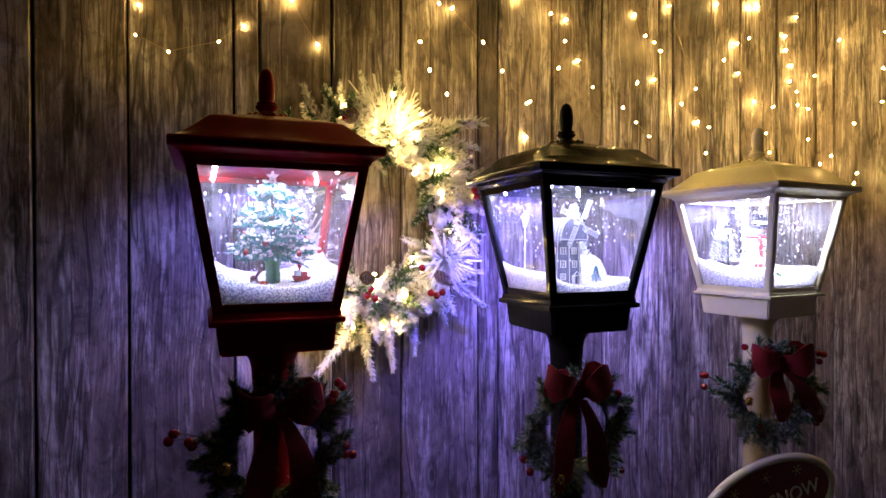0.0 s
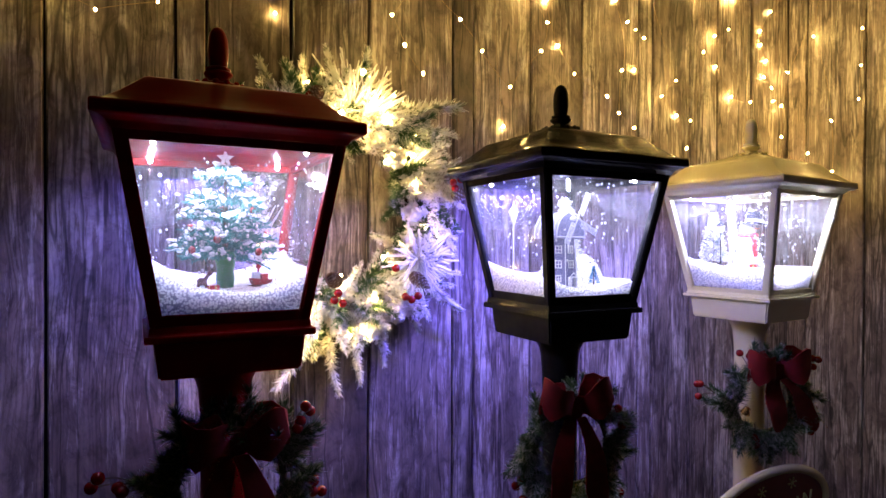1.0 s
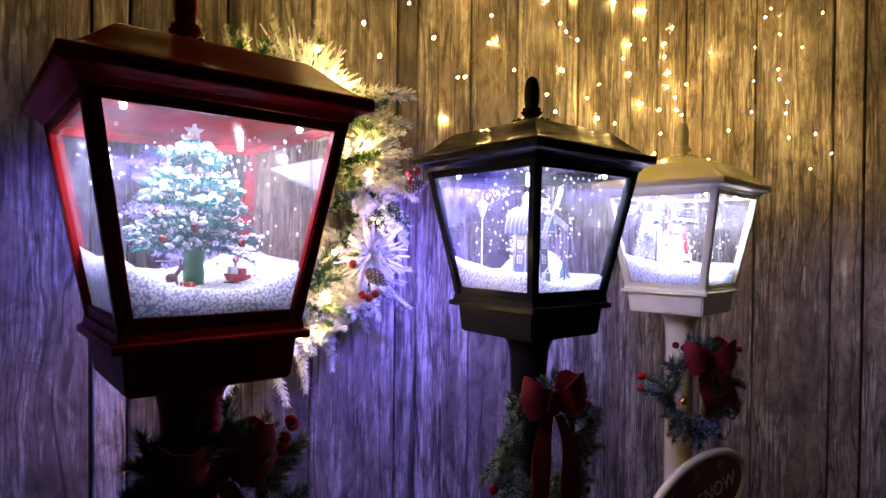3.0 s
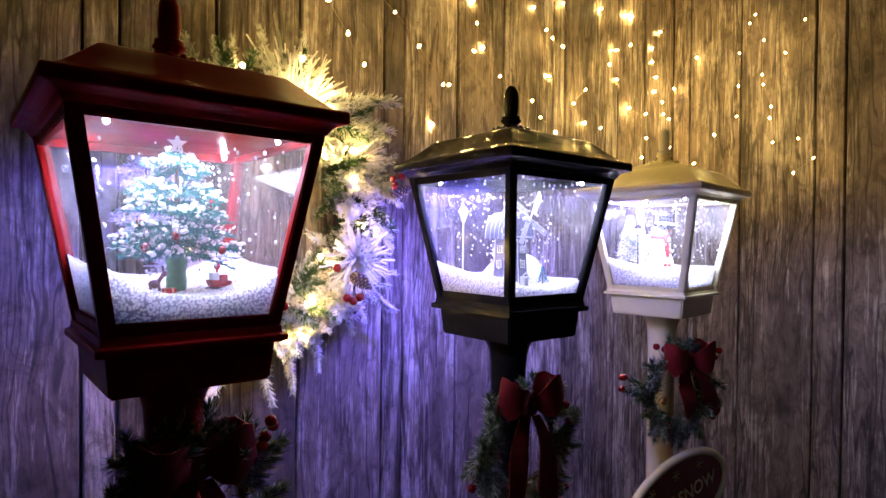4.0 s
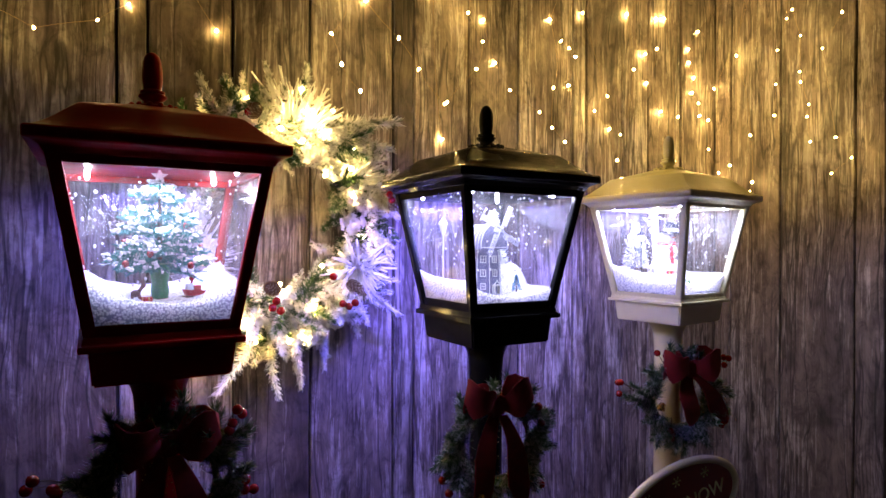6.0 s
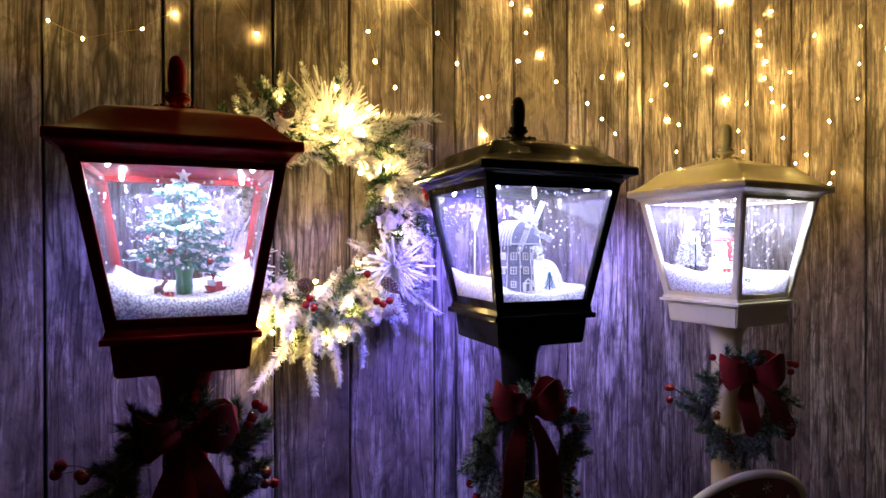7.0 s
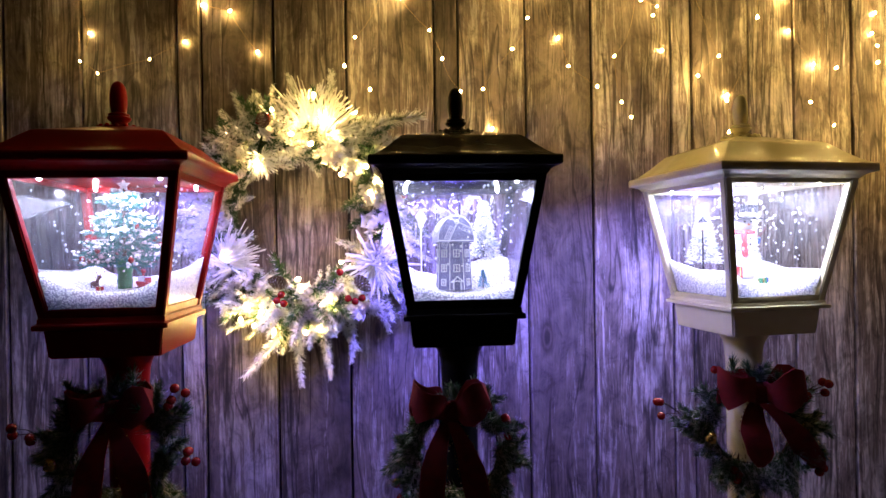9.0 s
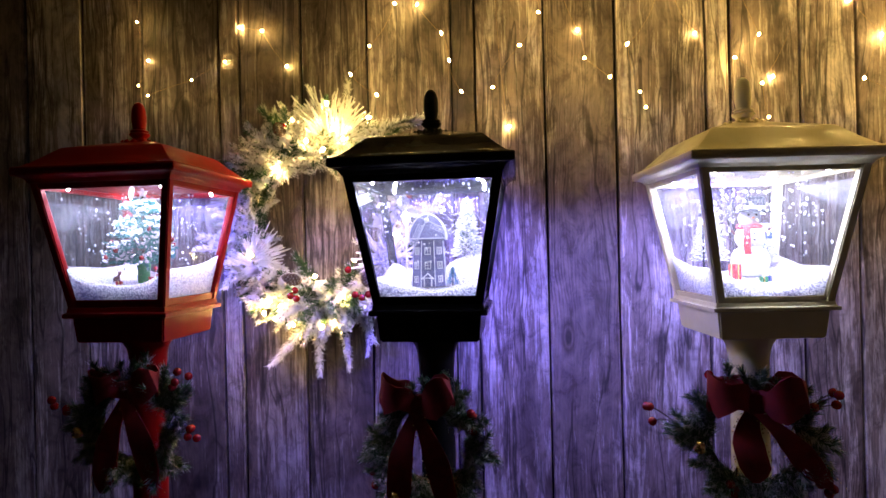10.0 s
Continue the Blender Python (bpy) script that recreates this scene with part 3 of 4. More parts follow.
def snowfall(root, count, seed, low):
    """Foam flakes blown about inside the glazed box."""
    rnd = random.Random(seed)
    bm = bmesh.new()
    for k in range(count):
        z = low + (1.588 - low) * rnd.random() ** 0.8
        h = face_h(z) - 0.012
        ball(bm, (rnd.uniform(-h, h), rnd.uniform(-h, h), z), rnd.uniform(0.0011, 0.0024), 7, 5, rnd.uniform(0.95, 1.6))
    ob = new("blown_snow", mesh_of("blown_snow", bm, FLAKE, 60))
    ob.matrix_basis = root.matrix_basis
    return tagged(ob, "white foam flakes blown about inside the lantern", "artificial snow", kind="stuff")


def spray_of(bm, start, way, length, needles, nlen, spread, r, rnd, stem=0.0016, bend=0.15, mat=0):
    """A twig with needles all round, from start along way."""
    way = Vector(way).normalized()
    q = way.to_track_quat("Z", "Y")
    side = q @ Vector((rnd.uniform(-1, 1), rnd.uniform(-1, 1), 0)) * bend * length
    at = lambda u: Vector(start) + way * length * u + side * u * u
    tube(bm, [at(u / 4) for u in range(5)], stem, 4, 0.4, mat)
    for k in range(needles):
        u = 0.06 + 0.94 * (k + rnd.random()) / needles
        a, t = rnd.uniform(0, 2 * math.pi), radians(rnd.uniform(*spread)) * (1 - 0.55 * u ** 3)
        d = q @ Vector((math.sin(t) * math.cos(a), math.sin(t) * math.sin(a), math.cos(t)))
        needle(bm, at(u), d, nlen * rnd.uniform(0.7, 1.15) * (1 - 0.35 * u), r, mat)


FIR_NEEDLE = flocked("snowy_fir", (0.005, 0.070, 0.062), (0.018, 0.18, 0.155), (0.80, 0.82, 0.85), 0.15, 48.0, 0.20, 0.10)
FLOCK = surface("white_flock", (0.80, 0.81, 0.84), (0.88, 0.88, 0.90), 0.85, 200.0, bump=0.6, dist=0.002, fine=900.0)
FIR_WHITE = flocked("frosted_toy_tree", (0.10, 0.14, 0.13), (0.35, 0.40, 0.40), (0.80, 0.80, 0.83), 0.56)
FIR_GREEN = surface("green_gift_paper", (0.01, 0.16, 0.03), (0.02, 0.24, 0.05), 0.35)
TOY_RED = surface("red_toy_paint", (0.45, 0.012, 0.02), (0.55, 0.02, 0.03), 0.35)
TOY_BROWN = surface("brown_toy_paint", (0.14, 0.05, 0.05), (0.2, 0.08, 0.07), 0.5)
TOY_WHITE = surface("white_toy_paint", (0.78, 0.78, 0.8), (0.85, 0.85, 0.86), 0.5)
MILL_TRIM = surface("pale_blue_trim", (0.52, 0.52, 0.66), (0.62, 0.62, 0.75), 0.7, 120.0)
TOY_BLACK = surface("black_toy_paint", (0.008, 0.008, 0.012), (0.014, 0.014, 0.02), 0.85, spec=0.08)
TOY_BLUE = surface("blue_toy_paint", (0.02, 0.06, 0.35), (0.03, 0.10, 0.45), 0.4)
TOY_TEAL = surface("teal_toy_paint", (0.01, 0.16, 0.30), (0.03, 0.26, 0.42), 0.6, 200.0)
TOY_GREEN = surface("green_toy_paint", (0.02, 0.22, 0.08), (0.04, 0.3, 0.12), 0.5)
TOY_ORANGE = surface("orange_toy_paint", (0.75, 0.2, 0.03), (0.8, 0.28, 0.05), 0.5)
MILL = surface("slate_blue_boards", (0.13, 0.13, 0.25), (0.20, 0.20, 0.34), 0.7, 120.0)


def toy_fir(root):
    """A snowy miniature fir on a green stand with baubles and tiny lights."""
    rnd = random.Random(11)
    tree = thing("miniature_fir", root.matrix_basis @ pose(0, -0.008, 1.396) @ Matrix.Diagonal((1.0, 1.0, 1.11, 1.0)), "miniature snow-covered fir with red baubles on a green stand", "christmas tree")
    part("trunk", lathe([(0.004, 0.0), (0.0035, 0.1), (0.0015, 0.176)], 8), STEM, tree)
    part("stand", lathe([(0.012, 0.004), (0.0135, 0.016), (0.012, 0.026), (0.0155, 0.044), (0.017, 0.052), (0.008, 0.054)], 12), FIR_GREEN, tree, "shiny green wrapped stand")
    tiers = ((0.058, 0.080, 16), (0.080, 0.074, 15), (0.102, 0.065, 13), (0.124, 0.053, 12), (0.144, 0.039, 10), (0.159, 0.021, 7))
    for row, (z, reach, count) in enumerate(tiers):
        for k in range(count):
            a = 2 * math.pi * (k + 0.37 * row) / count + rnd.uniform(-0.24, 0.24)
            long = reach * rnd.uniform(0.68, 1.14)
            rise = rnd.uniform(-0.28, 0.16)
            bm = bmesh.new()
            for side, share in ((0, 1.0), (0.55, 0.55), (-0.55, 0.55)):
                foot = Vector((long * 0.4 * (side != 0), 0, rise * long * 0.4 * (side != 0)))
                spray_of(bm, foot, (math.cos(side), math.sin(side), rise), long * share, int(46 * share) + 8, 0.0115, (35, 85), 0.0010, rnd, 0.0009, 0.10)
            branch = part("branch", bm, FIR_NEEDLE, tree, m=pose(0, 0, z + rnd.uniform(-0.005, 0.005), 0, 0, math.degrees(a)), smooth=0)
            bm = bmesh.new()
            for j in range(8):
                u = rnd.uniform(0.45, 1.04)
                ball(bm, (long * u, rnd.uniform(-0.012, 0.012) * (0.4 + u * 0.6), rise * long * u + rnd.uniform(0.002, 0.008)), rnd.uniform(0.0015, 0.0048), 6, 4, rnd.uniform(0.4, 0.75))
            part("snow_clump", bm, FLOCK, branch, "white flock on the branch", smooth=0)
    for k in range(9):
        u = rnd.uniform(0.02, 0.8)
        a = rnd.uniform(0, 2 * math.pi)
        r = 0.070 * (1 - u) ** 0.75 + 0.008
        bm = bmesh.new()
        ball(bm, (r * math.cos(a), r * math.sin(a), 0.040 + 0.125 * u), 0.0052, 10, 7)
        part("bauble", bm, BERRY, tree, "shiny red bauble")
    for k in range(10):
        u = rnd.uniform(0.05, 0.85)
        a = rnd.uniform(0, 2 * math.pi)
        r = 0.05 * (1 - u) ** 0.75 + 0.006
        bm = bmesh.new()
        ball(bm, (r * math.cos(a), r * math.sin(a), 0.040 + 0.125 * u), 0.0024, 8, 5)
        part("light", bm, TREE_LED, tree, "tiny cool white light", smooth=0)
    bm = bmesh.new()
    v = []
    for k in range(10):
        r = 0.013 if k % 2 == 0 else 0.0055
        a = math.pi / 2 + math.pi * k / 5
        v.append((r * math.cos(a), r * math.sin(a)))
    front = [bm.verts.new((x, -0.0015, 0.176 + y)) for x, y in v]
    back = [bm.verts.new((x, 0.0015, 0.176 + y)) for x, y in v]
    bm.faces.new(front), bm.faces.new(back[::-1])
    for k in range(10):
        bm.faces.new((front[k], back[k], back[(k + 1) % 10], front[(k + 1) % 10]))
    part("star", bm, TOY_WHITE, tree, "white star topper", smooth=0)
    return tree


def toy_sleigh(m):
    s = thing("toy_sleigh", m, "little red sleigh with presents on the foam snow", "toy sleigh")
    bm = bmesh.new()
    for y in (-0.007, 0.007):
        tube(bm, [(-0.016, y, 0.0015), (0.010, y, 0.0015), (0.017, y, 0.004), (0.020, y, 0.010)], 0.0012, 6)
    part("runner", bm, TOY_BROWN, s)
    bm = bmesh.new()
    hexa(bm, [(-0.013, -0.006, 0.003), (0.012, -0.006, 0.003), (0.012, 0.006, 0.003), (-0.013, 0.006, 0.003)], [(-0.017, -0.008, 0.013), (0.015, -0.008, 0.010), (0.015, 0.008, 0.010), (-0.017, 0.008, 0.013)])
    part("body", bevelled(bm, 0.001), TOY_RED, s)
    for x, h, mt in ((-0.008, 0.012, TOY_WHITE), (0.004, 0.009, TOY_RED)):
        bm = bmesh.new()
        box(bm, x - 0.005, x + 0.005, -0.005, 0.005, 0.010, 0.010 + h, 0.0006)
        part("present", bm, mt, s)
    bm = bmesh.new()
    tube(bm, [(-0.004, 0, 0.012), (-0.004, 0, 0.030), (-0.001, 0, 0.034)], 0.002, 6)
    ball(bm, (-0.004, 0, 0.030), 0.0045, 8, 6)
    part("sack", bm, TOY_RED, s)
    return s


def toy_deer(m):
    bm = bmesh.new()
    ball(bm, (0, 0, 0.014), 0.007, 10, 7, 0.8)
    for x in (-0.004, 0.005):
        for y in (-0.003, 0.003):
            tube(bm, [(x, y, 0.012), (x * 1.3, y, 0.0)], 0.0013, 5)
    tube(bm, [(0.004, 0, 0.016), (0.009, 0, 0.024)], 0.0028, 6)
    ball(bm, (0.011, 0, 0.026), 0.0038, 8, 6)
    for y in (-1, 1):
        tube(bm, [(0.010, y * 0.002, 0.028), (0.009, y * 0.006, 0.036)], 0.0008, 4)
    ob = new("toy_deer", mesh_of("toy_deer", bm, TOY_BROWN, 60))
    ob.matrix_basis = m
    return tagged(ob, "tiny brown toy deer standing in foam snow", "toy deer")


def toy_present(m, size, mt, label):
    p = thing("toy_present", m, label, "present")
    bm = bmesh.new()
    box(bm, -size, size, -size, size, 0, size * 1.7, 0.0006)
    part("box", bm, mt, p)
    bm = bmesh.new()
    box(bm, -size * 0.2, size * 0.2, -size * 1.04, size * 1.04, 0, size * 1.75)
    box(bm, -size * 1.04, size * 1.04, -size * 0.2, size * 0.2, 0, size * 1.76)
    part("band", bm, GOLD, p)
    return p


R, B, W = red.matrix_basis, black.matrix_basis, white.matrix_basis
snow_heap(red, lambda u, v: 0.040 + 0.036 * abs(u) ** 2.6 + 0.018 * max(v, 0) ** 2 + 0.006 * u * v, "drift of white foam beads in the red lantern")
toy_fir(red)
toy_sleigh(R @ pose(0.047, -0.034, 1.402, 0, 0, 12))
toy_deer(R @ pose(-0.036, -0.046, 1.398, 0, 0, -20))
toy_present(R @ pose(-0.022, -0.058, 1.397, 0, 0, 25), 0.006, TOY_RED, "tiny red present with a gold band")
snowfall(red, 150, 21, 1.42)


def windmill(m):
    """A slate-blue toy windmill with white trim: tapered tower, domed cap, sails, windows and a gabled door."""
    w = thing("toy_windmill", m, "slate-blue toy windmill with white trim and sails", "toy windmill")
    part("tower", lathe([(0.036, 0.0), (0.033, 0.05), (0.0305, 0.088), (0.0335, 0.090), (0.0335, 0.093)], 8, m=pose(0, 0, 0, 0, 0, 22.5)), MILL, w, smooth=0)
    bm = bmesh.new()
    arch = [(0.0345 * math.cos(math.pi * k / 14), 0.094 + 0.046 * math.sin(math.pi * k / 14)) for k in range(15)]
    arch = [(0.0345, 0.090), *arch, (-0.0345, 0.090)]
    near, far = ([bm.verts.new((x, y, z)) for x, z in arch] for y in (-0.031, 0.033))
    bm.faces.new(near), bm.faces.new(far[::-1])
    for k in range(len(arch)):
        q = (k + 1) % len(arch)
        bm.faces.new((near[k], far[k], far[q], near[q]))
    part("cap", bm, MILL, w, smooth=30)
    bm = bmesh.new()
    for y in (-0.0315, -0.021, -0.0105, 0.0, 0.0105, 0.021, 0.0335):
        tube(bm, [(x * 1.012, y, z + 0.0004) for x, z in arch], 0.0013 if y in (-0.0315, 0.0335) else 0.0007, 4)
    tube(bm, [(-0.0345, -0.0318, 0.0935), (0.0345, -0.0318, 0.0935)], 0.0011, 4)
    part("roof_rib", bm, MILL_TRIM, w, "pale ribs over the barrel roof")
    bm = bmesh.new()
    for k in range(8):
        a = radians(22.5 + 45 * k)
        tube(bm, [(r * math.cos(a), r * math.sin(a), z) for r, z in ((0.0362, 0.0), (0.0332, 0.05), (0.0308, 0.089))], 0.0009, 4)
    part("trim", bm, TOY_WHITE, w, "raised white corner trim")

    def window(a, z, h):
        r = 0.0305 + (0.09 - z) * 0.045
        bm = bmesh.new()
        y = -r * 0.945
        for x0, x1, z0, z1 in ((-h, -h + 0.0016, 0, 2.4 * h), (h - 0.0016, h, 0, 2.4 * h), (-h, h, 0, 0.0016), (-h, h, 2.4 * h - 0.0016, 2.4 * h), (-0.0005, 0.0005, 0, 2.4 * h), (-h, h, 1.2 * h - 0.0005, 1.2 * h + 0.0005)):
            box(bm, x0, x1, y - 0.0018, y + 0.001, z + z0, z + z1)
        part("window_frame", bm, TOY_WHITE, w, "white window frame", m=pose(0, 0, 0, 0, 0, a), smooth=0)

    for a in (0, 45, -45, 90, -90):
        for z in (0.034, 0.062):
            window(a, z, 0.0062)
    for a in (45, -45):
        window(a, 0.008, 0.0055)
    bm = bmesh.new()
    for x0, x1, z0, z1 in ((-0.008, -0.006, 0, 0.017), (0.006, 0.008, 0, 0.017), (-0.008, 0.008, 0.016, 0.018)):
        box(bm, x0, x1, -0.042, -0.033, z0, z1)
    tube(bm, [(-0.012, -0.040, 0.015), (0, -0.040, 0.026), (0.012, -0.040, 0.015)], 0.0014, 4)
    part("porch", bm, TOY_WHITE, w, "white gabled porch", smooth=0)
    part("hub", lathe([(0.0035, -0.004), (0.0045, 0.0), (0.002, 0.006)], 10, m=pose(0, -0.040, 0.128, 90) @ Matrix.Diagonal((1, 1, 1.8, 1))), TOY_WHITE, w)
    for k in range(4):
        bm = bmesh.new()
        box(bm, -0.0008, 0.0008, -0.0012, 0.0012, 0.0, 0.062)
        box(bm, 0.0095, 0.0104, -0.001, 0.001, 0.014, 0.062)
        for j in range(8):
            z = 0.014 + 0.0474 * j / 7
            box(bm, 0.0, 0.0104, -0.0008, 0.0008, z, z + 0.0009)
        for j in range(2):
            box(bm, 0.0030 + 0.0032 * j, 0.0036 + 0.0032 * j, -0.0007, 0.0007, 0.014, 0.062)
        part("sail", bm, MILL_TRIM, w, "pale lattice sail", m=pose(0, -0.050, 0.128) @ Matrix.Rotation(radians(25 + 90 * k), 4, "Y") @ Matrix.Diagonal((1, 1, 0.88, 1)), smooth=0)
    return w


def toy_street_lamp(m, mt, h, label, glow=None):
    s = thing("toy_street_lamp", m, label, "toy lamp")
    part("post", lathe([(0.005, 0.0), (0.0045, 0.006), (0.0017, 0.009), (0.0015, h * 0.78), (0.0035, h * 0.79), (0.0015, h * 0.80)], 10), mt, s)
    part("lamp_head", lathe([(0.0042, h * 0.80), (0.0095, h * 0.93), (0.0100, h * 0.935)], 6), glow or mt, s, smooth=0)
    part("cap", lathe([(0.0118, h * 0.935), (0.0105, h * 0.95), (0.005, h * 1.01), (0.0018, h * 1.02), (0.0022, h * 1.04), (0.0006, h * 1.06)], 6), mt, s, smooth=0)
    return s


def toy_cone_tree(m, h, r, mt, label, needles, seed, nl=0.0055):
    rnd = random.Random(seed)
    t = thing("toy_tree", m, label, "toy tree")
    part("trunk", lathe([(0.0015, 0.0), (0.0012, h * 0.5), (0.0005, h)], 6), STEM, t)
    bm = bmesh.new()
    for k in range(needles):
        u = k / needles
        a = k * 2.39996
        rr = r * (1 - u) * rnd.uniform(0.45, 1.0)
        p = Vector((rr * math.cos(a), rr * math.sin(a), h * (0.10 + 0.88 * u)))
        needle(bm, p, Vector((math.cos(a), math.sin(a), rnd.uniform(-0.5, 0.6))), nl * rnd.uniform(0.6, 1.2), nl * 0.22)
    part("foliage", bm, mt, t, smooth=0)
    return t


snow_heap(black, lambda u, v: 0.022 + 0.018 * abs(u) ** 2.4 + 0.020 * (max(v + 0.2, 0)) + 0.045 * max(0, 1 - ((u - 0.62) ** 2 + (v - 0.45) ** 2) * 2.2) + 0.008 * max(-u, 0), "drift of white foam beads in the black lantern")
windmill(B @ pose(-0.009, -0.010, 1.386, 0, 0, 4))
toy_street_lamp(B @ pose(-0.068, 0.062, 1.395), TOY_WHITE, 0.142, "white toy street lamp in foam snow", surface("opal_white", (0.85, 0.85, 0.85), (0.9, 0.9, 0.9), 0.5))
toy_cone_tree(B @ pose(0.042, -0.050, 1.388), 0.036, 0.011, TOY_TEAL, "tiny teal bristle tree in foam snow", 260, 4, 0.004)
toy_cone_tree(B @ pose(0.062, 0.064, 1.43), 0.132, 0.034, FIR_WHITE, "white-frosted miniature tree behind the windmill", 1100, 5, 0.011)
snowfall(black, 190, 22, 1.42)


def snowman(m):
    """A snowman with brimmed black hat, red scarf and little buttons, one plain mesh."""
    bm = bmesh.new()
    ball(bm, (0, 0, 0.026), 0.030, 18, 12, 0.95, 0)
    ball(bm, (0, 0, 0.066), 0.0235, 18, 12, 0.95, 0)
    ball(bm, (0, 0, 0.098), 0.0175, 18, 12, 0.95, 0)
    lathe([(0.029, 0.108), (0.0295, 0.1105), (0.0155, 0.1120), (0.0150, 0.132), (0.0140, 0.135)], 18, bm, pose(0, 0, 0, 4, 3, 0), 1)
    lathe([(0.0160, 0.1135), (0.0166, 0.116), (0.0160, 0.1185), (0.0150, 0.119)], 18, bm, pose(0, 0, 0, 4, 3, 0), 0)
    lathe([(0.0175, 0.079), (0.0215, 0.083), (0.0195, 0.088), (0.0155, 0.088)], 18, bm, Matrix(), 2)
    ribbon(bm, [(-0.010, -0.019, 0.083), (-0.012, -0.025, 0.070), (-0.013, -0.027, 0.052), (-0.012, -0.0295, 0.038)], (1, 0, 0), 0.011, 0.0012, 2)
    needle(bm, (0, -0.016, 0.098), (0, -1, 0), 0.013, 0.0024, 3)
    for x, z, y in ((-0.006, 0.103, 0.0155), (0.006, 0.103, 0.0155), (0, 0.072, 0.0235), (0, 0.062, 0.0235)):
        ball(bm, (x, -y, z), 0.0019, 8, 6, 1.0, 1)
    for s in (-1, 1):
        tube(bm, [(s * 0.021, 0, 0.070), (s * 0.034, -0.004, 0.082), (s * 0.040, -0.006, 0.092)], 0.0014, 5, 0.7, 4)
    ob = new("toy_snowman", mesh_of("toy_snowman", bm, (TOY_WHITE, TOY_BLACK, TOY_RED, TOY_ORANGE, TOY_BROWN), 60))
    ob.matrix_basis = m
    return tagged(ob, "toy snowman in black hat and red scarf", "snowman")


def toy_bird_post(m):
    """A bent twig with two blue birds on it."""
    s = thing("toy_bird_perch", m, "little white twig perch with two blue toy birds", "toy birds")
    bm = bmesh.new()
    tube(bm, [(0, 0, 0), (0.001, 0, 0.03), (0.004, 0, 0.055), (0.0, 0, 0.062)], 0.0016, 6, 0.7)
    tube(bm, [(-0.006, 0, 0.062), (0.018, 0, 0.064)], 0.0013, 6, 0.7)
    part("twig", bm, TOY_WHITE, s)
    for x in (0.0, 0.013):
        bm = bmesh.new()
        ball(bm, (x, 0, 0.0705), 0.0052, 10, 7, 0.95)
        ball(bm, (x, -0.003, 0.0765), 0.0034, 8, 6)
        needle(bm, (x, 0.004, 0.071), (0, 1, 0.3), 0.008, 0.002)
        part("bird", bm, TOY_BLUE, s)
    return s


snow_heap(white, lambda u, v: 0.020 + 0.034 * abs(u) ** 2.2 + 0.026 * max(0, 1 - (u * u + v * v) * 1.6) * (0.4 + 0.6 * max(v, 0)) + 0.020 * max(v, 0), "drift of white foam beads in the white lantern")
snowman(W @ pose(0.014, 0.014, 1.392, 0, 0, -8) @ Matrix.Scale(1.15, 4))
toy_bird_post(W @ pose(0.048, 0.026, 1.398, 0, 0, 10))
toy_street_lamp(W @ pose(-0.066, 0.036, 1.400), TOY_BLACK, 0.118, "black toy street lamp with warm head", surface("warm_opal", (0.8, 0.66, 0.35), (0.85, 0.72, 0.42), 0.5))
toy_cone_tree(W @ pose(-0.040, 0.072, 1.41), 0.135, 0.036, FIR_WHITE, "white-frosted miniature tree by the snowman", 1000, 6, 0.011)
toy_cone_tree(W @ pose(0.066, 0.066, 1.41), 0.085, 0.028, FIR_WHITE, "low white-frosted miniature tree by the snowman", 700, 7, 0.010)
toy_present(W @ pose(-0.036, -0.030, 1.388, 0, 0, 20) @ Matrix.Diagonal((1, 1, 2.2, 1)), 0.008, TOY_RED, "tiny red present with a gold band")
toy_present(W @ pose(0.006, -0.050, 1.384, 0, 0, -15), 0.0065, TOY_GREEN, "tiny green present with a gold band")
toy_present(W @ pose(0.020, -0.042, 1.386, 0, 0, 35), 0.006, TOY_BLUE, "tiny blue present with a gold band")
snowfall(white, 260, 23, 1.42)


# ---- pine sprigs, berries and cones for the wreaths ----
def sprig_mesh(seed, material, length, needles, nlen, spread=(30, 70), r=0.0011):
    rnd = random.Random(seed)
    bm = bmesh.new()
    spray_of(bm, (0, 0, 0), (0, 0, 1), length, needles, nlen, spread, r, rnd, 0.0018, 0.18)
    return mesh_of("sprig", bm, material)


def fan_mesh(seed, material, length, count):
    """A starburst of long flat white needles from one point."""
    rnd = random.Random(seed)
    bm = bmesh.new()
    hub = bm.verts.new((0, 0, 0))
    for k in range(count):
        a = k * 2.39996
        t = radians(88) * math.sqrt((k + 0.5) / count) + rnd.uniform(-0.12, 0.12)
        a += rnd.uniform(-0.2, 0.2)
        d = Vector((math.sin(t) * math.cos(a), math.sin(t) * math.sin(a), math.cos(t) * 0.8))
        tube(bm, [d * 0.006, d * 0.5 * length, d * length * rnd.uniform(0.7, 1.15) + Vector((rnd.uniform(-0.012, 0.012), rnd.uniform(-0.012, 0.012), rnd.uniform(-0.020, 0.004)))], 0.0034, 5, 0.65, 0, hub)
    return mesh_of("starburst", bm, material)


def tuft_mesh(seed, material, length, count, wide):
    """A brush of long stiff flat needles that open from one point within a cone."""
    rnd = random.Random(seed)
    bm = bmesh.new()
    hub = bm.verts.new((0, 0, 0))
    for k in range(count):
        a, t = k * 2.39996, radians(wide) * math.sqrt((k + 0.5) / count)
        d = Vector((math.sin(t) * math.cos(a), math.sin(t) * math.sin(a) * 0.7, math.cos(t)))
        far = d * length * rnd.uniform(0.72, 1.1)
        sag = Vector((rnd.uniform(-0.016, 0.016), rnd.uniform(-0.016, 0.016), -0.008))
        tube(bm, [d * 0.006, d * 0.5 * length + sag * 0.2, far + sag], 0.0024, 4, 0.6, 0, hub)
    return mesh_of("needle_tuft", bm, material)


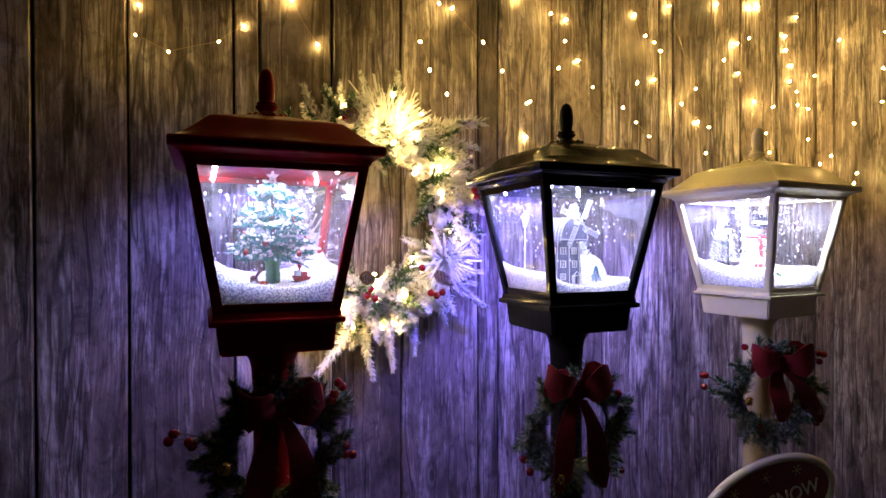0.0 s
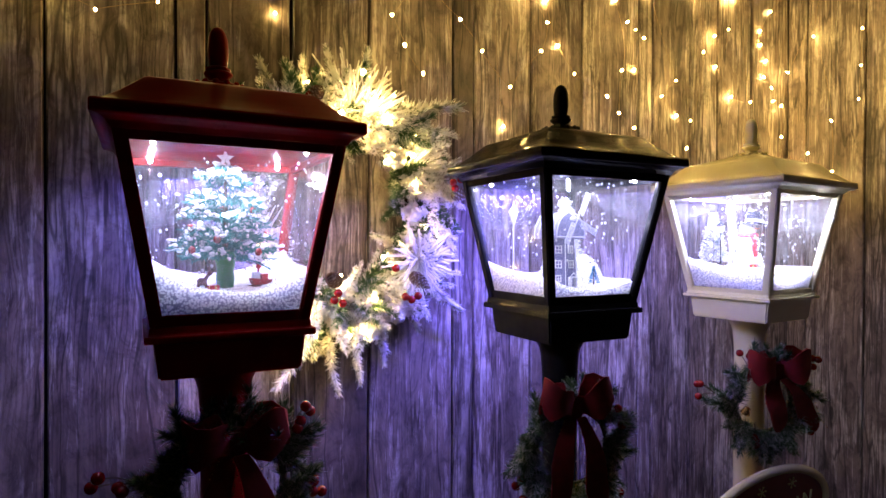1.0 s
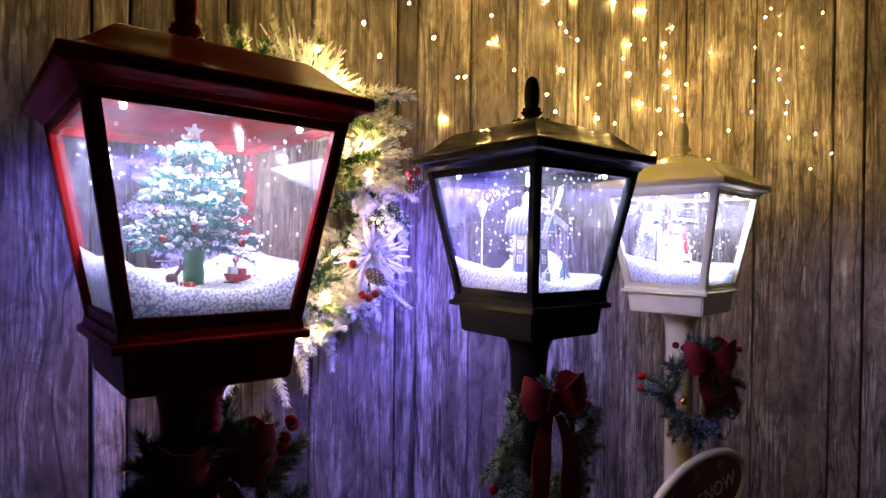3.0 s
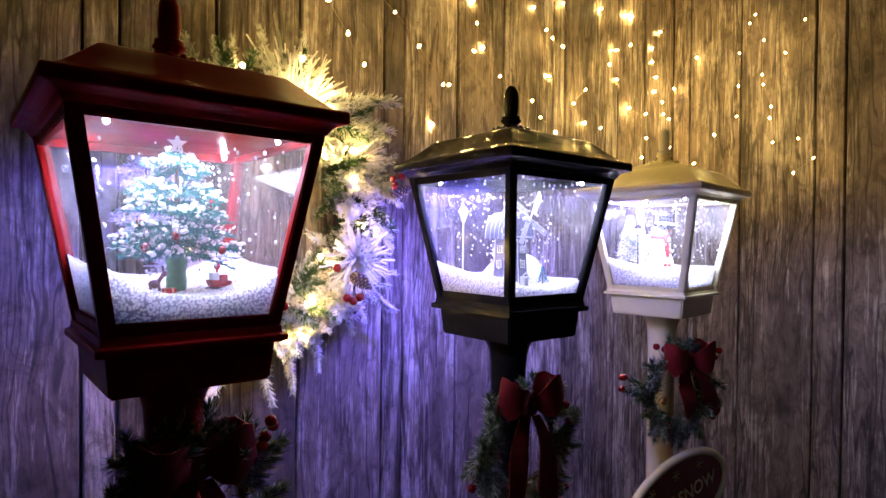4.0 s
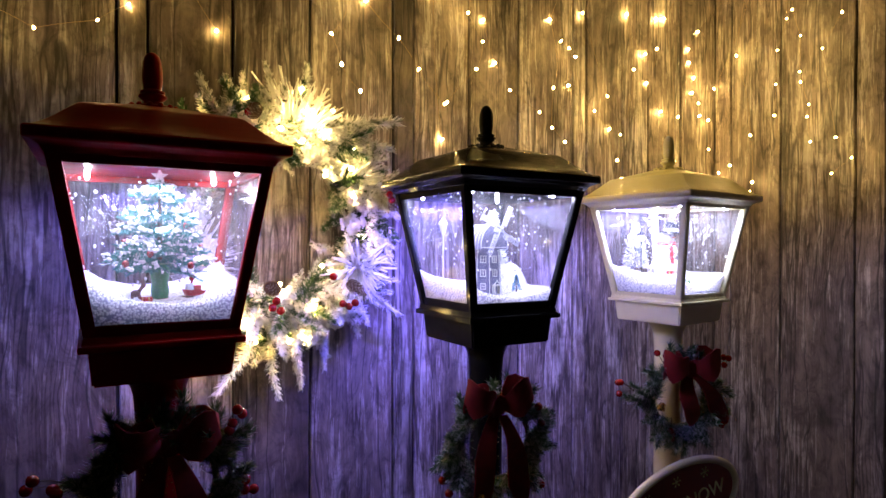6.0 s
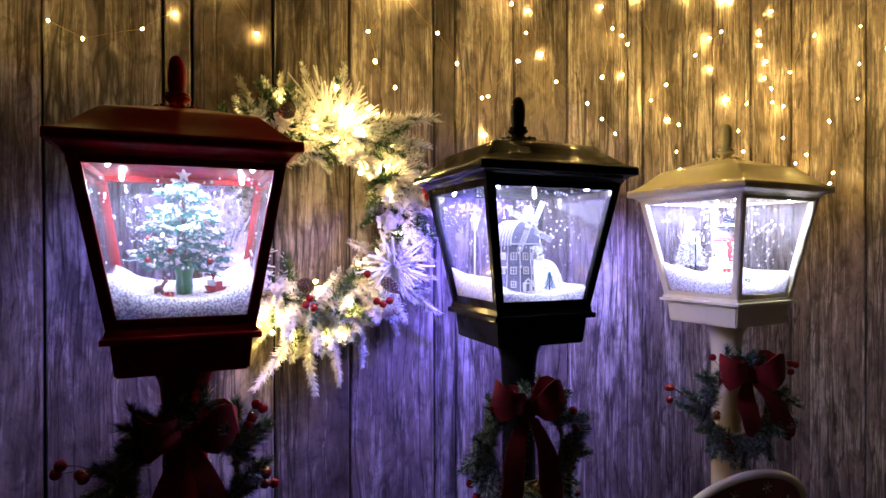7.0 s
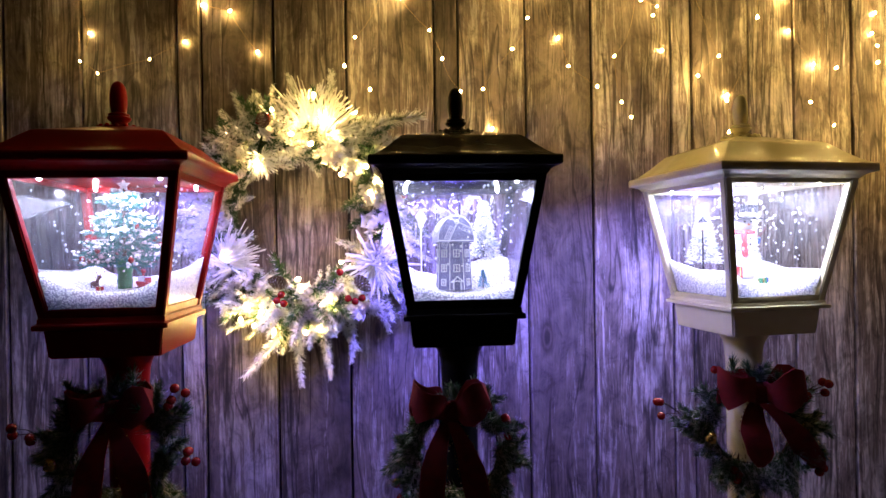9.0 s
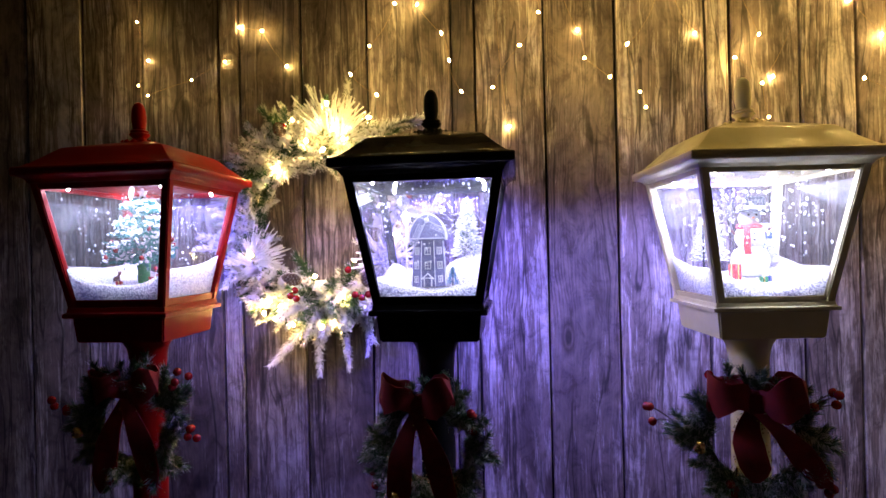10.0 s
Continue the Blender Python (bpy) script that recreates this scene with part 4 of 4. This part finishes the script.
def flower_mesh(seed):
    """A round head of small frosted petals."""
    rnd = random.Random(seed)
    bm = bmesh.new()
    for k in range(42):
        a, t = k * 2.39996, math.acos(1 - (k + 0.5) / 42 * 1.25)
        q = Euler((0, t, a)).to_matrix().to_4x4()
        c = q @ Vector((0, 0, 0.026 * rnd.uniform(0.6, 1.2)))
        tilt = Matrix.Translation(c) @ q @ pose(0, 0, 0, rnd.uniform(-60, 60), rnd.uniform(-60, 60), rnd.uniform(0, 360))
        mid = bm.verts.new(tilt @ Vector((0, 0, -0.003)))
        rim = [bm.verts.new(tilt @ Vector((0.0105 * (1 + 0.25 * math.cos(4 * b)) * math.cos(b), 0.0105 * (1 + 0.25 * math.cos(4 * b)) * math.sin(b), 0.002 * math.sin(4 * b)))) for b in (2 * math.pi * j / 8 for j in range(8))]
        for j in range(8):
            bm.faces.new((mid, rim[j], rim[(j + 1) % 8]))
    return mesh_of("flower", bm, PETAL)


def cone_mesh():
    """A pine cone: spiral of scales with frosted tips."""
    bm = bmesh.new()
    for k in range(80):
        u = k / 80
        a = k * 2.39996
        r = 0.0165 * math.sin(math.pi * min(0.97, 0.22 + 0.78 * u)) ** 0.8
        z = 0.048 * u
        m = pose(0, 0, z, 0, 0, math.degrees(a))
        pts = [(0.002, -0.002, 0), (r * 0.7, -0.0036, 0.003), (r, -0.0026, 0.0065), (r * 1.03, 0.0, 0.0075), (r, 0.0026, 0.0065), (r * 0.7, 0.0036, 0.003), (0.002, 0.002, 0)]
        top = [bm.verts.new(m @ Vector(p)) for p in pts]
        low = [bm.verts.new(m @ Vector((x, y, z2 - 0.0012))) for x, y, z2 in pts]
        bm.faces.new(top), bm.faces.new(low[::-1])
        for j in range(7):
            f = bm.faces.new((top[j], low[j], low[(j + 1) % 7], top[(j + 1) % 7]))
            f.material_index = 1 if j in (2, 3) else 0
    return mesh_of("pine_cone", bm, (CONE, CONETIP))


def berry_mesh(r=0.0086):
    bm = bmesh.new()
    ball(bm, (0, 0, 0), r, 14, 9)
    lathe([(0.0012, r * 0.96), (0.0004, r * 1.12)], 5, bm)
    return mesh_of("berry", bm, BERRY, 60)


SPRIGS = [sprig_mesh(31 + k, PINE, 0.105, 210, 0.036, (30, 75), 0.0019) for k in range(3)]
FROSTED = [sprig_mesh(41 + k, FROST, 0.110, 260, 0.025, (35, 85), 0.0026) for k in range(3)]
FRONDS = [sprig_mesh(51 + k, FROST, 0.130, 420, 0.026, (35, 85), 0.0017) for k in range(2)]
GREENS = [sprig_mesh(61 + k, GREEN, 0.078, 230, 0.036, (30, 78), 0.0012) for k in range(3)]
FAN = fan_mesh(71, WHITEPINE, 0.080, 74)
TUFTS = [tuft_mesh(73, WHITEPINE, 0.125, 64, 48), tuft_mesh(74, FROST, 0.115, 60, 52)]
FLOWERS = [flower_mesh(81 + k) for k in range(2)]
CONE_MESH, BERRY_MESH = cone_mesh(), berry_mesh()
WREATH_BULB = bulb_mesh("bulb", BULB_WREATH, 0.0045)


def aim(p, d, spin=0.0, scale=1.0):
    """A pose at p whose z axis points along d."""
    q = Vector(d).normalized().to_track_quat("Z", "Y").to_matrix().to_4x4()
    return Matrix.Translation(p) @ q @ pose(0, 0, 0, 0, 0, spin) @ Matrix.Scale(scale, 4)


# ---- the large wreath on the wall ----
WREATH_AT = Vector((0.495, wall_at(0.495) - 0.004, 1.535))
wreath = thing("wall_wreath", Matrix.Translation(WREATH_AT), "large flocked pine wreath with cones, berries and warm lights", "wreath")
rnd = random.Random(7)
bm = bmesh.new()
loop = [(0.205 * math.cos(2 * math.pi * k / 48), -0.035 + 0.004 * math.sin(k * 1.7), 0.205 * math.sin(2 * math.pi * k / 48)) for k in range(49)]
tube(bm, loop, 0.016, 8)
part("ring", bm, STEM, wreath)


def on_ring(a, r, out):
    return Vector((r * math.cos(a), -out, r * math.sin(a)))


for k in range(430):
    a = 2 * math.pi * k / 430 + rnd.uniform(-0.05, 0.05)
    thin = 0.86 if abs(math.atan2(math.sin(a - 3.25), math.cos(a - 3.25))) < 0.55 else 1.0
    radial, tangent = Vector((math.cos(a), 0, math.sin(a))), Vector((-math.sin(a), 0, math.cos(a)))
    lean = rnd.uniform(-0.45, 1.0) * thin
    d = radial * lean + tangent * rnd.uniform(-0.9, 0.9) + Vector((0, -1, 0)) * rnd.uniform(0.05, 0.75)
    me = rnd.choice(SPRIGS if rnd.random() < 0.42 else FROSTED)
    placed("pine_sprig", me, wreath, aim(on_ring(a, rnd.uniform(0.165, 0.255) if thin == 1 else rnd.uniform(0.185, 0.235), rnd.uniform(0.02, 0.075)), d, rnd.uniform(0, 360), rnd.uniform(0.65, 1.05) * thin))


for k in range(44):
    a = 2 * math.pi * k / 44 + rnd.uniform(-0.12, 0.12)
    radial, tangent = Vector((math.cos(a), 0, math.sin(a))), Vector((-math.sin(a), 0, math.cos(a)))
    c, turn = on_ring(a, rnd.uniform(0.17, 0.24), rnd.uniform(0.07, 0.11)), rnd.uniform(-0.9, 0.9)
    for j in range(3):
        d = radial * (0.5 + turn * 0.4 + rnd.uniform(-0.4, 0.4)) + tangent * (turn + rnd.uniform(-0.4, 0.4)) + Vector((0, -0.55, 0))
        placed("pine_sprig", rnd.choice(FROSTED), wreath, aim(c, d, rnd.uniform(0, 360), rnd.uniform(0.65, 1.0)))


def at_world(x, y, z):
    return Vector((x, y, z)) - WREATH_AT


for p, d, s in (((0.44, 1.43, 1.27), (-0.55, -0.15, -0.75), 1.1), ((0.47, 1.43, 1.26), (0.03, -0.1, -1), 0.95), ((0.53, 1.44, 1.26), (0.25, -0.05, -1), 0.9), ((0.70, 1.42, 1.39), (0.55, -0.1, -0.7), 1.0),
                ((0.66, 1.43, 1.36), (0.35, -0.1, -0.95), 0.85), ((0.59, 1.42, 1.765), (0.98, -0.15, 0.22), 1.5), ((0.60, 1.41, 1.735), (0.95, -0.25, 0.12), 1.2), ((0.62, 1.43, 1.71), (0.9, -0.2, 0.0), 1.0), ((0.37, 1.45, 1.74), (-0.4, -0.05, 1), 0.95),
                ((0.42, 1.45, 1.77), (-0.1, -0.05, 1), 0.8), ((0.55, 1.44, 1.78), (0.15, -0.15, 1), 1.0), ((0.70, 1.43, 1.62), (0.9, -0.25, 0.3), 0.8), ((0.49, 1.44, 1.79), (-0.2, -0.2, 1), 0.85), ((0.60, 1.44, 1.29), (0.2, -0.1, -1), 0.8)):
    placed("frosted_frond", rnd.choice(FRONDS), wreath, aim(at_world(*p), d, rnd.uniform(0, 360), s), "pale frosted fir frond")
for x, z, out, d, k, s in ((0.0, 0.215, 0.09, (-0.45, -0.25, 0.95), 0, 0.85), (0.02, 0.22, 0.10, (0.10, -0.30, 1.0), 0, 1.1), (0.045, 0.205, 0.11, (0.70, -0.35, 0.75), 0, 1.0),
                           (0.17, -0.10, 0.13, (0.25, -0.25, -0.95), 0, 0.85), (-0.21, -0.10, 0.09, (0.95, -0.30, 0.30), 0, 1.0), (-0.20, -0.09, 0.09, (0.45, -0.35, 0.85), 0, 0.7), (-0.17, -0.11, 0.11, (-0.9, -0.5, -0.1), 0, 0.7),
                           (0.155, 0.105, 0.10, (0.95, -0.35, 0.30), 1, 0.95), (-0.10, 0.16, 0.10, (-0.3, -0.7, -0.7), 0, 0.55), (-0.11, 0.15, 0.10, (0.7, -0.6, -0.2), 0, 0.5)):
    placed("needle_tuft", TUFTS[k], wreath, aim(Vector((x, -out, z)), d, rnd.uniform(0, 360), s), "brush of long white-flocked needles")
placed("white_starburst", FAN, wreath, aim(at_world(0.668, 1.378, 1.430), (0.15, -0.9, -0.30), 40, 1.15), "starburst of stiff white-flocked needles")
for p, s in (((0.565, 1.385, 1.70), 1.0), ((0.61, 1.385, 1.665), 0.95), ((0.655, 1.39, 1.60), 1.0), ((0.665, 1.39, 1.53), 1.0), ((0.655, 1.395, 1.46), 0.9), ((0.50, 1.39, 1.36), 0.9), ((0.615, 1.39, 1.31), 0.9), ((0.55, 1.385, 1.27), 0.8), ((0.41, 1.39, 1.75), 0.8), ((0.33, 1.41, 1.66), 0.9), ((0.33, 1.40, 1.48), 0.9), ((0.40, 1.39, 1.385), 0.8)):
    placed("frosted_flower", rnd.choice(FLOWERS), wreath, aim(at_world(*p), (rnd.uniform(-0.4, 0.4), -1, rnd.uniform(-0.3, 0.4)), rnd.uniform(0, 360), s * 0.95), "frosted white artificial flower head")
for p, d in (((0.455, 1.37, 1.385), (-0.6, -0.6, 0.25)), ((0.615, 1.36, 1.40), (0.5, -0.5, -0.5)), ((0.735, 1.385, 1.575), (0.5, -0.6, 0.2)), ((0.405, 1.40, 1.76), (0.1, -0.9, 0.3))):
    placed("pine_cone", CONE_MESH, wreath, aim(at_world(*p) - Vector((0, 0.045, 0)), d, rnd.uniform(0, 360), 0.98), "brown pine cone with frosted tips")
for x, y, z in ((0.725, 1.365, 1.605), (0.742, 1.36, 1.612), (0.733, 1.37, 1.592), (0.578, 1.36, 1.413), (0.596, 1.35, 1.352), (0.612, 1.352, 1.345), (0.436, 1.35, 1.352), (0.452, 1.345, 1.345), (0.446, 1.355, 1.365), (0.415, 1.385, 1.775), (0.398, 1.39, 1.765), (0.628, 1.352, 1.352)):
    placed("berry", BERRY_MESH, wreath, Matrix.Translation(at_world(x, y - 0.05, z)) @ pose(0, 0, 0, rnd.uniform(0, 360), rnd.uniform(0, 360), 0) @ Matrix.Scale(1.05, 4), "glossy red berry")
for x, z, out, d in ((0.02, -0.19, 0.12, (0.2, -0.7, -0.7)), (0.04, -0.20, 0.12, (0.8, -0.6, -0.2)), (-0.005, -0.20, 0.12, (-0.5, -0.7, -0.6)), (0.02, -0.175, 0.13, (0.3, -0.8, 0.3)), (-0.10, 0.235, 0.11, (-0.4, -0.6, 0.7)), (-0.12, 0.22, 0.11, (-0.8, -0.6, 0.1)),
                     (-0.09, 0.225, 0.11, (0.2, -0.7, 0.8)), (0.14, 0.20, 0.11, (0.9, -0.4, 0.2)), (0.13, 0.19, 0.11, (0.8, -0.5, -0.4)), (0.145, 0.055, 0.11, (-0.6, -0.7, -0.3)), (-0.19, 0.05, 0.09, (-0.2, -0.7, 0.7)), (-0.19, 0.02, 0.09, (0.1, -0.7, -0.7))):
    placed("pine_sprig", rnd.choice(GREENS), wreath, aim(Vector((x, -out, z)), d, rnd.uniform(0, 360), 0.95), "green pine sprig")
for x, z, out in ((0.028, 0.300, 0.15), (0.125, 0.272, 0.10), (-0.025, 0.205, 0.16), (0.072, 0.205, 0.17), (0.020, 0.180, 0.17), (0.045, 0.235, 0.16), (-0.175, 0.215, 0.12), (-0.108, 0.140, 0.14), (0.088, 0.112, 0.14),
                  (0.160, 0.064, 0.14), (0.190, -0.035, 0.14), (0.085, -0.100, 0.13), (-0.200, 0.016, 0.10), (-0.188, -0.080, 0.12), (-0.132, -0.200, 0.15), (-0.100, -0.212, 0.16), (-0.150, -0.232, 0.14), (-0.118, -0.245, 0.15),
                  (0.056, -0.190, 0.15), (0.032, -0.262, 0.14), (0.000, -0.268, 0.14), (-0.075, -0.262, 0.14), (-0.018, -0.140, 0.13), (-0.075, 0.275, 0.10), (0.180, 0.180, 0.11), (0.150, 0.130, 0.15), (-0.165, 0.110, 0.09)):
    placed("bulb", WREATH_BULB, wreath, Matrix.Translation(Vector((x, -out, z))) @ pose(0, 0, 0, rnd.uniform(-80, 80), rnd.uniform(-80, 80), 0), "warm white fairy bulb")


# ---- small wreaths with bows on the lantern posts ----
def bow_parts(parent, m, spread, droop, fall):
    """A velvet bow: two loops, a knot and two tails, with a gold edge."""
    bow = part("bow_knot", bevelled(stack([(0.011, -0.016), (0.0145, 0.0), (0.011, 0.016)]), 0.003), VELVET, parent, "dark red velvet bow knot", m=m)
    for s in (-1, 1):
        bm = bmesh.new()
        pts, across = [], []
        lift = droop[0 if s < 0 else 1]
        for k in range(15):
            a = 2 * math.pi * k / 14
            far = (1 - math.cos(a)) / 2
            pts.append((s * (0.006 + 0.054 * far), -0.006 - 0.015 * math.sin(a) - 0.005 * far, 0.030 * lift * far + 0.007 * math.sin(3 * a + s) + 0.003 * math.sin(7 * a)))
            across.append((-0.45 * s * lift + 0.25 * math.sin(2 * a + s), 0.35 * math.sin(2 * a), 1))
        ribbon(bm, pts, across, [0.024 + 0.030 * math.sin(2.5 * (1 - math.cos(2 * math.pi * k / 14)) / 2) for k in range(15)], 0.0010)
        part("bow_loop", bm, VELVET, bow, "dark red velvet bow loop")
        bm = bmesh.new()
        reach = spread[0] if s < 0 else spread[1]
        pts = [(s * (0.004 + reach * u + 0.006 * math.sin(5 * u)), -0.010 - 0.008 * math.sin(4 * u + s), -0.012 - fall * u) for u in (k / 9 for k in range(10))]
        ribbon(bm, pts, [(1, 0.25 * math.sin(3 * k / 9 + s), 0) for k in range(10)], [0.018 + 0.022 * min(1, k / 4) - (0.030 if k == 9 else 0.010 if k == 8 else 0) for k in range(10)], 0.0010)
        tail = part("bow_tail", bm, VELVET, bow, "dark red velvet ribbon tail")
        bm = bmesh.new()
        r2 = random.Random(5 + s)
        for k in range(40):
            u = r2.random()
            edge = r2.choice((-1, 1)) * (0.0115 + 0.011 * min(1, u * 2.2))
            ball(bm, (s * (0.004 + reach * u + 0.006 * math.sin(5 * u)) + edge, -0.0125 - 0.008 * math.sin(4 * u + s), -0.012 - fall * u), 0.0010, 5, 3)
        tagged(part("gold_edge", bm, GOLD, bow, smooth=0), "sparse gold glitter edge", kind="stuff")


def post_wreath(root, seed, centre, bow_at, spread, droop, clusters, label, bells, full=1.0, big=1.15, fall=0.165):
    rnd = random.Random(seed)
    w = thing("post_wreath", root.matrix_basis @ pose(*centre), label, "wreath", "bowed wreaths on the lantern posts")
    bm = bmesh.new()
    tube(bm, [(0.078 * math.cos(2 * math.pi * k / 28), 0.003 * math.sin(k), 0.078 * math.sin(2 * math.pi * k / 28)) for k in range(29)], 0.006, 6)
    part("ring", bm, STEM, w)
    for k in range(78):
        a = 2 * math.pi * k / 78 + rnd.uniform(-0.1, 0.1)
        radial, tangent = Vector((math.cos(a), 0, math.sin(a))), Vector((-math.sin(a), 0, math.cos(a)))
        d = radial * rnd.uniform(0.0, 1.0) + tangent * rnd.choice((-1, 1)) * rnd.uniform(0.4, 1) + Vector((0, -1, 0)) * rnd.uniform(-0.1, 0.6)
        placed("pine_sprig", rnd.choice(GREENS), w, aim(Vector((0.072 * math.cos(a), -0.006, 0.072 * math.sin(a))), d, rnd.uniform(0, 360), rnd.uniform(0.65, 1.0) * full))
    for cx, cy, cz, n in clusters:
        c = Vector((cx, cy, cz))
        way = Vector((cx, 0, cz)).normalized()
        foot = c - way * 0.05
        for j in range(n):
            p = c + Vector((rnd.uniform(-0.022, 0.022), rnd.uniform(-0.014, 0.008), rnd.uniform(-0.019, 0.019)))
            berry = placed("berry", BERRY_MESH, w, Matrix.Translation(p) @ pose(0, 0, 0, rnd.uniform(0, 360), rnd.uniform(0, 360), 0), "glossy dark red berry")
            bm = bmesh.new()
            tube(bm, [foot, foot.lerp(p, 0.6) + Vector((0, 0, 0.004)), p], 0.0009, 4)
            part("berry_stem", bm, STEM, w)
    for x, y, z in bells:
        bm = lathe([(0.0022, 0.007), (0.0055, 0.005), (0.0068, -0.001), (0.0085, -0.006), (0.0085, -0.007), (0.002, -0.007)], 14)
        part("bell", bm, GOLD, w, "small shiny gold bell", m=pose(x, y - 0.03, z, 20, 15, 0) @ Matrix.Scale(1.25, 4))
    bow_parts(w, pose(*bow_at) @ Matrix.Scale(big, 4), spread, droop, fall)
    return w


post_wreath(red, 91, (0.0, -0.045, 1.115), (0.005, -0.030, 0.075), (0.046, 0.046), (0.4, 0.6),
            ((-0.155, -0.02, 0.045, 4), (0.05, 0.0, 0.115, 3), (0.115, -0.01, 0.095, 4), (0.125, -0.01, -0.010, 4)), "pine wreath with dark red bow and berries on red post", ((-0.085, -0.03, 0.0),))
post_wreath(black, 92, (-0.008, -0.044, 1.085, 0, 0, -10), (-0.012, -0.034, 0.082), (0.040, 0.055), (0.9, 1.0),
            ((0.10, -0.015, 0.055, 3), (-0.105, -0.01, -0.065, 3), (0.09, -0.01, -0.085, 2)), "pine wreath with dark red bow and berries on black post", ((-0.055, -0.025, -0.085),))
post_wreath(white, 93, (-0.017, -0.042, 1.095, 0, 0, -22), (0.004, -0.036, 0.078), (0.004, 0.085), (0.5, 0.6),
            ((-0.185, -0.015, 0.035, 3), (0.115, -0.01, 0.085, 4), (-0.055, -0.01, 0.10, 2), (0.10, -0.01, -0.06, 4), (-0.05, -0.01, -0.095, 3)), "pine wreath with dark red bow and berries on white post", ((-0.088, -0.03, -0.004),), 1.0, 1.3, 0.095)


# ---- the oval sign on the white post ----
SIGN_RED = surface("sign_red_paint", (0.20, 0.012, 0.012), (0.26, 0.018, 0.016), 0.4, 30.0)
sign = thing("oval_sign", pose(1.342, 0.952, 0.836, 0, 0, -10) @ Matrix.Rotation(radians(-12), 4, "Y"), "oval red sign with raised white rim and lettering", "sign")


def oval(bm, a, b, y0, y1, seg=56):
    f = [bm.verts.new((a * math.cos(2 * math.pi * k / seg), y0, b * math.sin(2 * math.pi * k / seg))) for k in range(seg)]
    g = [bm.verts.new((a * math.cos(2 * math.pi * k / seg), y1, b * math.sin(2 * math.pi * k / seg))) for k in range(seg)]
    bm.faces.new(f), bm.faces.new(g[::-1])
    for k in range(seg):
        bm.faces.new((f[k], g[k], g[(k + 1) % seg], f[(k + 1) % seg]))


bm = bmesh.new()
oval(bm, 0.192, 0.098, -0.004, 0.012)
part("board", bm, SIGN_RED, sign)
bm = bmesh.new()
tube(bm, [(0.196 * math.cos(2 * math.pi * k / 64), -0.001, 0.102 * math.sin(2 * math.pi * k / 64)) for k in range(65)], 0.0105, 10)
part("rim", bm, CREAM, sign, "raised white rim")
font = bpy.data.curves.new("lettering", "FONT")
font.body, font.size, font.align_x, font.align_y, font.extrude = "LET IT SNOW", 0.050, "CENTER", "CENTER", 0.0012
words = new("lettering_curve", font)
bpy.context.view_layer.update()
me = bpy.data.meshes.new_from_object(words)
bpy.data.objects.remove(words)
me.materials.clear()
me.materials.append(CREAM)
placed("lettering", me, sign, pose(0, -0.0055, 0, 90, 0, 0), "white words LET IT SNOW")
for x, z in ((-0.095, 0.056), (0.0, 0.066), (0.095, 0.056), (-0.08, -0.056), (0.0, -0.066), (0.08, -0.056)):
    bm = bmesh.new()
    for k in range(6):
        a = math.pi * k / 3
        d = Vector((math.cos(a), 0, math.sin(a)))
        tube(bm, [Vector((x, -0.005, z)), Vector((x, -0.005, z)) + d * 0.012], 0.0014, 4)
        ball(bm, Vector((x, -0.005, z)) + d * 0.0115, 0.0026, 6, 4)
    part("snowflake", bm, CREAM, sign, "white snowflake", smooth=0)
bm = bmesh.new()
tube(bm, [(0.056, 0.010, 0.0), (0.056, 0.030, 0.0), (0.056, 0.052, 0.0)], 0.006, 8)
part("bracket", bm, CREAM, sign)
